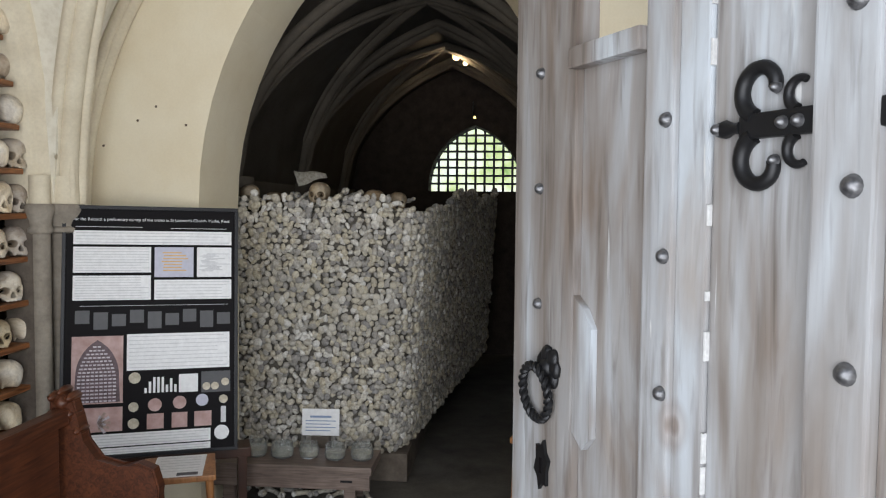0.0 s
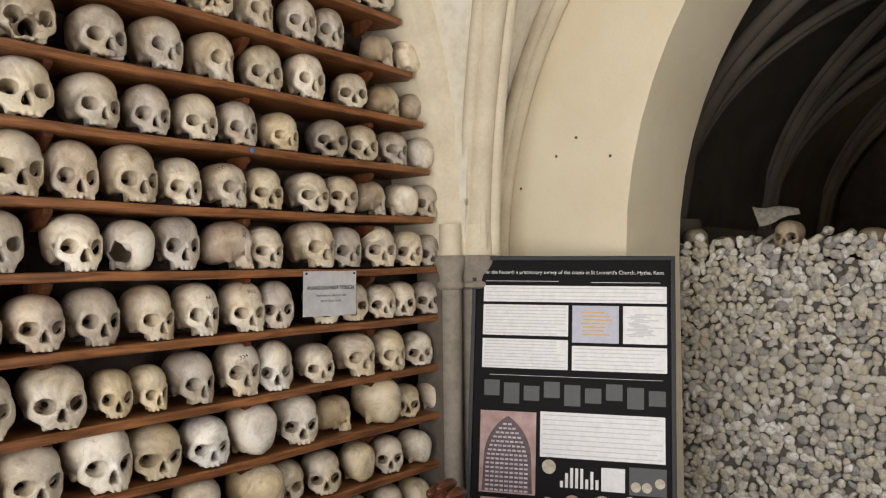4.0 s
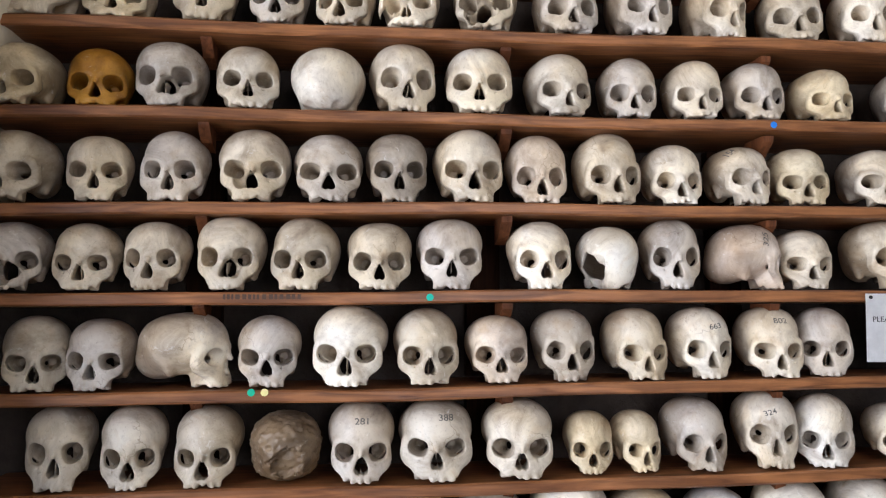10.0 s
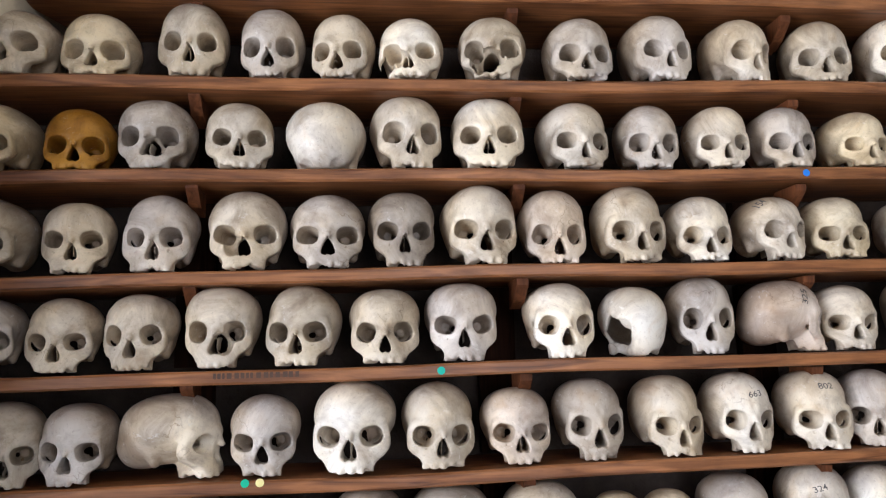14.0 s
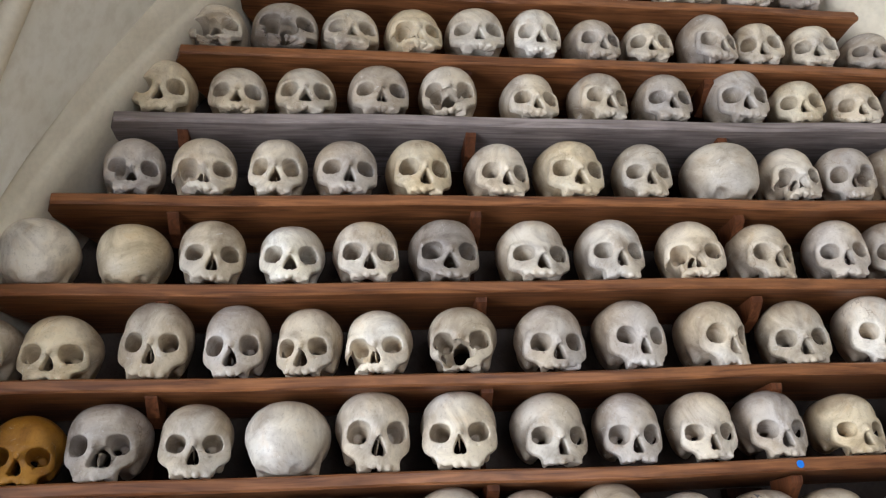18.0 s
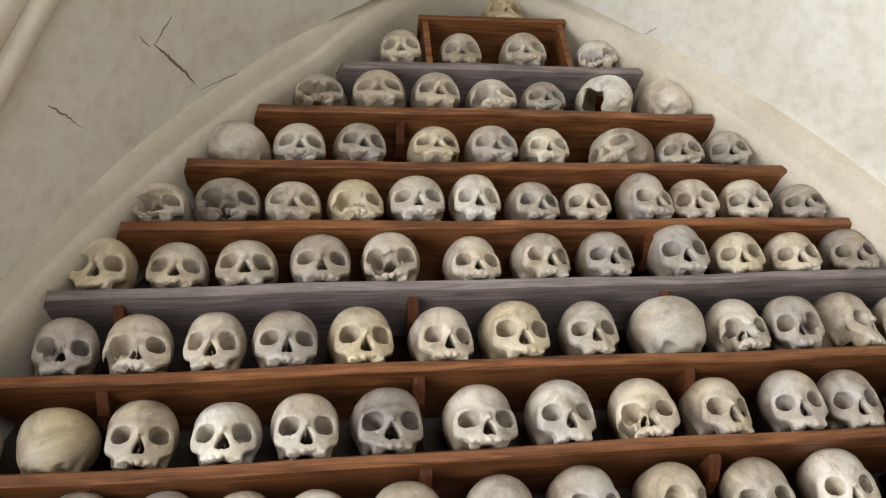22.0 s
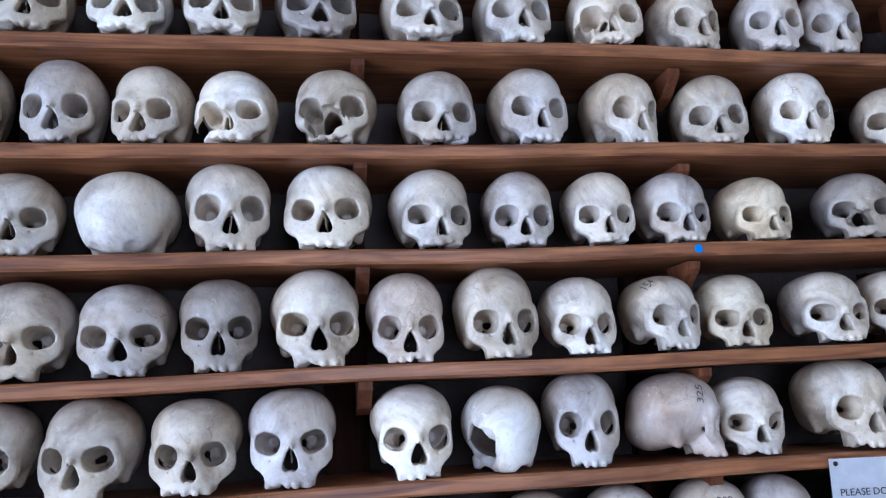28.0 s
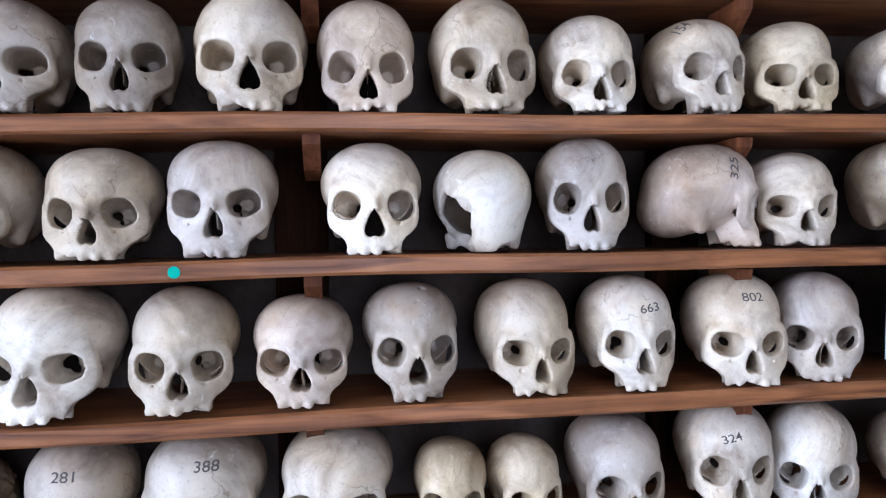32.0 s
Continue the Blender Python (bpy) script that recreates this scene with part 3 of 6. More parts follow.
def bone_build(nt, bsdf):
    info = nt.nodes.new("ShaderNodeObjectInfo")
    tc = nt.nodes.new("ShaderNodeTexCoord")
    shift = nt.nodes.new("ShaderNodeVectorMath")
    shift.operation = "MULTIPLY_ADD"
    shift.inputs[1].default_value = (1, 1, 1)
    nt.links.new(tc.outputs["Object"], shift.inputs[0])
    scaled = nt.nodes.new("ShaderNodeMath")
    scaled.operation = "MULTIPLY"
    scaled.inputs[1].default_value = 37.0
    nt.links.new(info.outputs["Random"], scaled.inputs[0])
    nt.links.new(scaled.outputs[0], shift.inputs[2])

    def n(scale, detail, rough, dist=0.0):
        t = nt.nodes.new("ShaderNodeTexNoise")
        t.inputs["Scale"].default_value, t.inputs["Detail"].default_value = scale, detail
        t.inputs["Roughness"].default_value, t.inputs["Distortion"].default_value = rough, dist
        nt.links.new(shift.outputs[0], t.inputs["Vector"])
        return t.outputs[0]
    base = info.outputs["Color"]
    stain = ramp(nt, n(11, 6, 0.65, 0.8), [(0.32, (0.42, 0.37, 0.33)), (0.46, (0.76, 0.73, 0.70)), (0.58, (1.05, 1.04, 1.02))]).outputs[0]
    warm = ramp(nt, n(7, 3, 0.5), [(0.35, (1.0, 0.92, 0.76)), (0.65, (0.98, 1.0, 1.04))]).outputs[0]
    speck = ramp(nt, n(160, 4, 0.7), [(0.30, (0.42, 0.38, 0.35)), (0.44, (1, 1, 1))]).outputs[0]
    colour = mix(nt, base, stain, 0.85, "MULTIPLY")
    brown = ramp(nt, n(18, 4, 0.6, 1.0), [(0.54, (0, 0, 0)), (0.78, (1, 1, 1))]).outputs[0]
    colour = mix(nt, colour, mix(nt, (1, 1, 1), (0.80, 0.64, 0.46), brown), 0.5, "MULTIPLY")
    colour = mix(nt, colour, warm, 0.8, "MULTIPLY")
    colour = mix(nt, colour, speck, 0.4, "MULTIPLY")
    crack = nt.nodes.new("ShaderNodeTexVoronoi")
    crack.feature = "DISTANCE_TO_EDGE"
    crack.inputs["Scale"].default_value = 13.0
    jitter = nt.nodes.new("ShaderNodeVectorMath")
    jitter.operation = "ADD"
    wob = nt.nodes.new("ShaderNodeTexNoise")
    wob.inputs["Scale"].default_value = 60.0
    half = nt.nodes.new("ShaderNodeVectorMath")
    half.operation = "SCALE"
    half.inputs["Scale"].default_value = 0.03
    nt.links.new(shift.outputs[0], wob.inputs["Vector"])
    nt.links.new(wob.outputs["Color"], half.inputs[0])
    nt.links.new(shift.outputs[0], jitter.inputs[0])
    nt.links.new(half.outputs[0], jitter.inputs[1])
    nt.links.new(jitter.outputs[0], crack.inputs["Vector"])
    line = ramp(nt, crack.outputs[0], [(0.0, (0.5, 0.44, 0.38)), (0.018, (1, 1, 1))]).outputs[0]
    gate = ramp(nt, n(9, 2, 0.5), [(0.58, (0, 0, 0)), (0.66, (1, 1, 1))]).outputs[0]
    colour = mix(nt, colour, mix(nt, (1, 1, 1), line, gate), 0.8, "MULTIPLY")
    # uneven grey that deepens towards the crown
    split = nt.nodes.new("ShaderNodeSeparateXYZ")
    nt.links.new(tc.outputs["Object"], split.inputs[0])
    crown = nt.nodes.new("ShaderNodeMath")
    crown.operation = "MULTIPLY_ADD"
    crown.inputs[1].default_value = 0.10
    nt.links.new(n(16, 5, 0.6, 0.6), crown.inputs[0])
    nt.links.new(split.outputs[2], crown.inputs[2])
    crown_grey = ramp(nt, crown.outputs[0], [(0.155, (1, 1, 1)), (0.205, (0.74, 0.71, 0.72))]).outputs[0]
    colour = mix(nt, colour, crown_grey, 0.9, "MULTIPLY")
    # brown stain and side shade painted together, darker towards the mesh's rear
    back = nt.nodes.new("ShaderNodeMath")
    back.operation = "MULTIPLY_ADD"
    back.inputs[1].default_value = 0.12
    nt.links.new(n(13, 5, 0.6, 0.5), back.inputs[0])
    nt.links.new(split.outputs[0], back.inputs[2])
    stain_shade = ramp(nt, back.outputs[0], [(0.035, (0.56, 0.48, 0.40)), (0.080, (0.80, 0.75, 0.68)), (0.125, (1.04, 1.03, 1.0))]).outputs[0]
    colour = mix(nt, colour, stain_shade, 0.9, "MULTIPLY")
    chalk = ramp(nt, n(34, 7, 0.75, 1.5), [(0.60, (0, 0, 0)), (0.70, (0.5, 0.5, 0.5))]).outputs[0]
    colour = mix(nt, colour, (0.80, 0.78, 0.74), chalk)
    nt.links.new(colour, bsdf.inputs["Base Color"])
    bsdf.inputs["Roughness"].default_value = 0.42
    bsdf.inputs["Specular IOR Level"].default_value = 0.4
    bump(nt, bsdf, n(90, 6, 0.7), 0.35, 0.0012)


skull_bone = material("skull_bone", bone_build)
LOW, HIGH = (-0.110, -0.085, -0.006), (0.110, 0.085, 0.170)
NEAR = [skull_mesh(s, "", 0.0025, 14000) for s in range(1, 13)]
MIDDLE = [skull_mesh(s, "", 0.0029, 11000) for s in range(31, 40)]
FAR = [skull_mesh(s, "", 0.0032, 9000) for s in range(61, 70)]
SIDES = [skull_mesh(s, "s", 0.0028, 12000) for s in (51, 52, 53)]
BACKS = [skull_mesh(s, "b", 0.0032, 7000) for s in (41, 42, 43)]
ODD = {k: [skull_mesh(21, k, 0.0028, 13000)] for k in "hctk"}
ODD["x"] = [skull_mesh(s, "x", 0.0028, 13000) for s in (21, 23, 25)]
ODD["m"] = [skull_mesh(s, "m", 0.0028, 13000) for s in (75, 76, 77, 78)]


def size_of(me):
    co = np.empty(3 * len(me.vertices))
    me.vertices.foreach_get("co", co)
    return tuple(np.ptp(co.reshape(-1, 3), axis=0))


SIZE = {me: size_of(me) for pool in (NEAR, MIDDLE, FAR, SIDES, BACKS, *ODD.values()) for me in pool}
TONES = {"n": (0.61, 0.56, 0.48), "y": (0.66, 0.585, 0.44), "w": (0.74, 0.70, 0.63), "v": (0.79, 0.77, 0.73), "g": (0.52, 0.48, 0.44), "d": (0.40, 0.365, 0.33), "p": (0.69, 0.62, 0.56), "o": (0.48, 0.24, 0.03), "k": (0.38, 0.32, 0.24)}
LOOKS = {"n": "buff", "y": "yellowed", "w": "pale", "v": "bleached white", "g": "greyish", "d": "dark grey-brown", "p": "pinkish pale", "o": "orange-brown", "k": "brown crusted"}
FRONT, THICK = 0.0, 0.025
SHELVES = {"Z3": 0.450, "Z2": 0.635, "Z1": 0.822, "A": 1.0045, "B": 1.1985, "C": 1.391, "D": 1.576, "E": 1.768, "F": 1.952, "G": 2.1415, "H": 2.3365, "I": 2.5405, "J": 2.7115, "K": 2.8995, "L": 3.0925, "M": 3.2745}
SLOPE = {"A": 0.008, "B": 0.010, "C": 0.007, "D": 0.013, "E": 0.012, "F": 0.013, "G": 0.0114, "H": 0.008, "I": 0.013, "J": 0.003, "K": -0.004, "L": -0.010, "M": -0.005}     # rise of each shelf along y
skulls = {}
DEPTH = {"G": -0.070, "H": -0.068, "I": -0.066, "J": -0.057, "K": -0.055, "L": -0.055, "M": -0.055}     # how far back the skulls stand


def level(shelf, y):
    return SHELVES[shelf] + SLOPE.get(shelf, 0.0) * (y - 0.42)



def shelf_row(shelf, row):
    """Stands skulls on a shelf: place along it, breadth, height, turn of the face, look and damage."""
    rng = random.Random(shelf)
    pool = NEAR if shelf in "BCD" else MIDDLE if shelf in "Z1 A E F" else FAR
    last = None
    for y, width, *height, turn, look_of in row:
        tone, damage = look_of[0], look_of[1:]
        back, side = abs(turn) == 180, 60 < abs(turn) < 100
        choice = ODD[damage] if damage else BACKS if back else SIDES if side else pool
        me = rng.choice([c for c in choice if c is not last] or choice)
        last = me
        long, broad, high = SIZE[me]
        height = height[0] if height and height[0] else width * rng.uniform(0.96, 1.06) * (0.85 if side else 1.0)
        s = width / (long if side else broad)
        if damage == "h":
            turn = 176
        elif damage == "x" and back:
            turn = rng.uniform(-15, 15)
        elif back:
            turn += rng.uniform(-25, 25)
        way = "turned sideways" if 60 < abs(turn) < 120 else "turned to the wall" if abs(turn) > 120 else "facing the room"
        if me in BACKS or damage == "h":
            turn -= 180
        ob = new("skull", me)
        ob.matrix_world = pose(DEPTH.get(shelf, -0.078) + rng.uniform(-0.004, 0.004), y, level(shelf, y) + THICK / 2 + 0.0035, 0, 0, turn) @ Matrix.Diagonal((s, s, height / high, 1))
        v = rng.uniform(0.88, 1.12)
        ob.color = (*(min(0.8, c * v) for c in TONES[tone]), 1)
        state = {"x": " with broken face", "h": " with holed dome", "c": " with crusted dome", "t": " with holed temple", "k": " with split crown", "m": " with broken socket"}.get(damage, "")
        tagged(ob, f"{LOOKS[tone]} old jawless skull{state}, {way}", "skull", "skulls on the shelves")
        skulls.setdefault(shelf, []).append(ob)


shelf_row("F", [(-0.806, 0.149, None, -6, "n"), (-0.656, 0.141, None, 2, "y"), (-0.476, 0.133, 0.166, 1, "n"), (-0.323, 0.128, 0.159, -3, "g"), (-0.18, 0.128, 0.148, -13, "n"), (-0.041, 0.133, 0.143, -10, "wm"), (0.129, 0.145, 0.149, -10, "nx"), (0.309, 0.139, 0.149, 3, "g"), (0.483, 0.135, 0.157, 6, "g"), (0.669, 0.128, 0.155, 17, "n"), (0.851, 0.137, 0.154, -9, "n"), (1.035, 0.131, 0.161, -8, "w"), (1.251, 0.128, None, -25, "n"), (1.433, 0.15, None, 80, "y"), (1.602, 0.131, None, 80, "w")])
shelf_row("E", [(-0.838, 0.140, 0.140, -12, "y"), (-0.686, 0.128, 0.131, 7, "o"), (-0.542, 0.142, 0.147, -2, "gm"), (-0.384, 0.134, 0.143, 6, "n"), (-0.211, 0.157, 0.146, 180, "w"), (-0.055, 0.142, 0.16, 7, "n"), (0.115, 0.151, 0.156, -8, "w"), (0.292, 0.14, 0.149, 6, "n"), (0.453, 0.128, 0.146, -1, "g"), (0.607, 0.128, 0.142, -5, "n"), (0.752, 0.128, 0.141, 1, "g"), (0.917, 0.128, 0.13, 1, "y"), (1.139, 0.139, None, -20, "dm"), (1.294, 0.139, None, -15, "y"), (1.463, 0.132, None, -4, "g"), (1.631, 0.128, None, 180, "w")])
shelf_row("D", [(-0.838, 0.145, 0.150, -10, "n"), (-0.679, 0.128, 0.139, 5, "n"), (-0.529, 0.135, 0.154, -3, "g"), (-0.367, 0.151, 0.159, 2, "nm"), (-0.212, 0.149, 0.15, 1, "g"), (-0.066, 0.132, 0.154, 2, "d"), (0.089, 0.15, 0.166, 3, "n"), (0.242, 0.134, 0.157, -1, "p"), (0.398, 0.14, 0.163, 6, "n"), (0.552, 0.128, 0.14, 0, "w"), (0.712, 0.128, 0.138, 11, "n"), (0.853, 0.128, 0.136, -7, "y"), (1.047, 0.14, None, -5, "w"), (1.198, 0.131, None, -16, "n"), (1.354, 0.143, None, 80, "n"), (1.524, 0.129, None, 180, "w"), (1.654, 0.128, None, -19, "g")])
shelf_row("C", [(-0.838, 0.135, 0.140, 8, "gx"), (-0.697, 0.128, 0.138, 3, "n"), (-0.559, 0.13, 0.143, -4, "n"), (-0.41, 0.138, 0.154, -3, "nm"), (-0.257, 0.139, 0.154, -10, "n"), (-0.102, 0.14, 0.144, -2, "n"), (0.05, 0.143, 0.153, -3, "g"), (0.246, 0.139, 0.15, 1, "wt"), (0.4, 0.136, 0.141, 180, "vh"), (0.544, 0.128, 0.157, -5, "g"), (0.722, 0.177, 0.148, 80, "p"), (0.855, 0.128, 0.135, -3, "n"), (1.064, 0.153, None, 2, "n"), (1.205, 0.136, None, -7, "g"), (1.382, 0.144, None, -17, "w"), (1.543, 0.138, None, -18, "n"), (1.684, 0.128, None, -23, "g")])
shelf_row("B", [(-0.786, 0.128, 0.147, 13, "n"), (-0.661, 0.128, 0.14, -3, "g"), (-0.498, 0.199, 0.151, 80, "w"), (-0.329, 0.131, 0.144, 0, "g"), (-0.163, 0.158, 0.164, -6, "v"), (-0.003, 0.138, 0.156, 3, "n"), (0.152, 0.135, 0.14, 0, "p"), (0.298, 0.133, 0.152, 4, "dk"), (0.459, 0.128, 0.153, 8, "n"), (0.607, 0.128, 0.154, 4, "w"), (0.772, 0.133, 0.153, -5, "n"), (0.9, 0.128, 0.151, -19, "g"), (1.122, 0.144, None, -34, "n"), (1.256, 0.128, None, -34, "n"), (1.392, 0.128, None, -15, "w"), (1.511, 0.128, None, -29, "n"), (1.667, 0.128, None, -28, "g")])
shelf_row("A", [(-0.734, 0.128, 0.16, 5, "n"), (-0.593, 0.128, 0.157, 3, "n"), (-0.447, 0.134, 0.155, -1, "n"), (-0.293, 0.148, 0.138, 180, "kc"), (-0.136, 0.139, 0.158, -2, "g"), (0.021, 0.157, 0.156, -5, "n"), (0.196, 0.152, 0.155, -5, "n"), (0.352, 0.103, 0.125, -4, "y"), (0.457, 0.1, 0.125, 12, "y"), (0.591, 0.128, 0.15, 7, "g"), (0.76, 0.13, 0.161, -5, "n"), (0.892, 0.128, 0.154, -20, "v"), (1.078, 0.128, None, -13, "n"), (1.256, 0.149, None, -3, "n"), (1.423, 0.144, None, -1, "y"), (1.607, 0.128, None, -25, "w"), (1.716, 0.128, None, -28, "w")])
shelf_row("Z1", [(-0.599, 0.132, 10, "n"), (-0.468, 0.136, 1, "n"), (-0.341, 0.140, 180, "n"), (-0.212, 0.125, 180, "kx"), (-0.024, 0.144, 180, "y"), (0.136, 0.149, 5, "n"), (0.311, 0.162, 4, "w"), (0.471, 0.152, -4, "y"), (0.636, 0.138, -6, "v"), (0.810, 0.158, 180, "w"), (0.989, 0.150, -16, "w"), (1.161, 0.151, 80, "y"), (1.374, 0.164, 180, "y"), (1.546, 0.114, -36, "y"), (1.705, 0.122, 180, "n")])
shelf_row("Z2", [(0.444, 0.134, -25, "n"), (0.616, 0.139, -27, "n"), (0.815, 0.156, 180, "y"), (0.945, 0.130, -30, "n"), (1.103, 0.132, -24, "n"), (1.279, 0.129, 180, "y"), (1.432, 0.124, -29, "n"), (1.582, 0.118, 180, "w"), (1.722, 0.110, -36, "n")])
shelf_row("Z3", [(0.960, 0.145, -32, "n"), (1.103, 0.132, 180, "n"), (1.246, 0.132, 180, "y"), (1.422, 0.131, -35, "n"), (1.582, 0.123, 180, "y"), (1.739, 0.114, -36, "n")])
shelf_row("G", [(-0.722, 0.153, None, 180, "w"), (-0.54, 0.141, 0.142, 180, "y"), (-0.386, 0.137, 0.152, 9, "n"), (-0.224, 0.138, 0.139, 2, "v"), (-0.069, 0.14, 0.147, 5, "n"), (0.098, 0.148, 0.154, 4, "d"), (0.289, 0.15, 0.151, 4, "n"), (0.464, 0.14, 0.156, 3, "w"), (0.648, 0.14, 0.151, -10, "nm"), (0.815, 0.128, 0.148, 9, "n"), (0.996, 0.128, 0.154, -12, "g"), (1.131, 0.128, 0.153, -8, "g"), (1.394, 0.137, None, 80, "n"), (1.551, 0.128, None, 180, "w")])
shelf_row("H", [(-0.566, 0.128, 0.15, 13, "gm"), (-0.419, 0.139, 0.153, 11, "nm"), (-0.262, 0.128, 0.153, 0, "w"), (-0.114, 0.143, 0.148, 6, "g"), (0.047, 0.142, 0.157, 8, "y"), (0.224, 0.134, 0.148, 10, "n"), (0.392, 0.148, 0.159, 6, "y"), (0.565, 0.128, 0.154, -3, "n"), (0.754, 0.17, 0.158, 180, "n"), (0.922, 0.128, 0.152, 2, "nm"), (1.069, 0.128, 0.153, -13, "gm"), (1.203, 0.128, 0.163, 33, "n"), (1.373, 0.151, None, -20, "n")])
shelf_row("I", [(-0.523, 0.136, 0.158, 2, "y"), (-0.359, 0.135, 0.134, 5, "n"), (-0.209, 0.144, 0.14, 4, "n"), (-0.04, 0.144, 0.152, 3, "g"), (0.123, 0.142, 0.158, -4, "nx"), (0.316, 0.132, 0.143, 5, "n"), (0.484, 0.132, 0.148, 11, "n"), (0.648, 0.132, 0.15, 0, "g"), (0.837, 0.139, 0.166, -3, "g"), (0.993, 0.128, 0.138, -14, "y"), (1.139, 0.128, 0.135, -10, "n"), (1.299, 0.128, 0.149, -8, "d")])
shelf_row("J", [(-0.416, 0.135, 0.125, 180, "nx"), (-0.263, 0.159, 0.132, 10, "dx"), (-0.108, 0.141, 0.125, 4, "n"), (0.041, 0.135, 0.137, 9, "ym"), (0.195, 0.147, 0.149, -2, "n"), (0.342, 0.128, 0.157, 1, "w"), (0.488, 0.128, 0.135, 9, "g"), (0.63, 0.128, 0.132, -6, "n"), (0.788, 0.128, 0.166, 10, "g"), (0.923, 0.128, 0.146, -14, "n"), (1.067, 0.128, 0.141, -14, "w"), (1.219, 0.128, 0.125, -11, "d")])
shelf_row("K", [(-0.246, 0.153, 0.125, 180, "n"), (-0.096, 0.138, 0.135, 4, "n"), (0.058, 0.137, 0.137, 9, "g"), (0.251, 0.137, 0.125, 3, "y"), (0.406, 0.137, 0.135, 2, "g"), (0.552, 0.128, 0.133, 0, "w"), (0.768, 0.16, 0.125, -52, "n"), (0.933, 0.128, 0.125, -12, "g"), (1.074, 0.128, 0.134, -13, "g")])
shelf_row("L", [(-0.047, 0.145, 0.125, 1, "nx"), (0.114, 0.152, 0.143, -2, "n"), (0.273, 0.137, 0.147, 3, "n"), (0.429, 0.137, 0.127, 0, "nm"), (0.579, 0.128, 0.125, -2, "g"), (0.759, 0.164, 0.128, 180, "wh"), (0.938, 0.137, 0.151, 180, "w")])
shelf_row("M", [(0.187, 0.128, 0.15, -5, "n"), (0.363, 0.128, 0.15, -4, "n"), (0.551, 0.139, 0.15, -3, "n"), (0.775, 0.13, 0.13, 180, "wx")])


# ---- shelves ----
ENDS = {"Z3": (-0.90, 1.66), "Z2": (-0.90, 1.66), "Z1": (-0.90, 1.66), "A": (-0.90, 1.66), "B": (-0.90, 1.66), "C": (-0.90, 1.66), "D": (-0.90, 1.64), "E": (-0.89, 1.62), "F": (-0.87, 1.585), "G": (-0.785, 1.525), "H": (-0.70, 1.46), "I": (-0.605, 1.39), "J": (-0.485, 1.305), "K": (-0.36, 1.195), "L": (-0.20, 1.045), "M": (0.02, 0.886)}
POSTS = (-0.49, 0.145, 0.745, 1.30)


def wood_build(dark, light, grain_axis, rough=0.42, gloss=0.4):
    def build(nt, bsdf):
        tc = nt.nodes.new("ShaderNodeTexCoord")
        info = nt.nodes.new("ShaderNodeObjectInfo")
        stretch = nt.nodes.new("ShaderNodeMapping")
        stretch.inputs["Scale"].default_value = tuple(1.5 if i == grain_axis else 22.0 for i in range(3))
        nt.links.new(tc.outputs["Object"], stretch.inputs["Vector"])
        shift = nt.nodes.new("ShaderNodeVectorMath")
        shift.operation = "ADD"
        times = nt.nodes.new("ShaderNodeMath")
        times.operation = "MULTIPLY"
        times.inputs[1].default_value = 50.0
        nt.links.new(info.outputs["Random"], times.inputs[0])
        nt.links.new(stretch.outputs[0], shift.inputs[0])
        nt.links.new(times.outputs[0], shift.inputs[1])
        grain = nt.nodes.new("ShaderNodeTexNoise")
        grain.inputs["Scale"].default_value, grain.inputs["Detail"].default_value, grain.inputs["Distortion"].default_value = 3.0, 8.0, 1.2
        nt.links.new(shift.outputs[0], grain.inputs["Vector"])
        stain = noise_node(nt, 5.0, 5.0)
        colour = ramp(nt, grain.outputs[0], [(0.28, dark), (0.5, tuple((a + b) / 2 for a, b in zip(dark, light))), (0.72, light)]).outputs[0]
        patch = ramp(nt, stain.outputs[0], [(0.3, (0.55, 0.5, 0.5)), (0.6, (1.05, 1.0, 1.0))]).outputs[0]
        colour = mix(nt, colour, patch, 0.7, "MULTIPLY")
        nt.links.new(colour, bsdf.inputs["Base Color"])
        bsdf.inputs["Roughness"].default_value, bsdf.inputs["Specular IOR Level"].default_value = rough, gloss
        bump(nt, bsdf, grain.outputs[0], 0.25, 0.001)
    return build


board_wood = material("varnished_board", wood_build((0.085, 0.028, 0.009), (0.36, 0.155, 0.055), 1))
grey_wood = material("greyed_board", wood_build((0.15, 0.125, 0.11), (0.36, 0.315, 0.29), 1, 0.6, 0.2))
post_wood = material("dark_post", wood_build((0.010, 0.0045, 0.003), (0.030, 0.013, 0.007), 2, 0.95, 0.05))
bracket_wood = material("bracket_wood", wood_build((0.06, 0.020, 0.007), (0.17, 0.062, 0.022), 2, 0.6, 0.2))


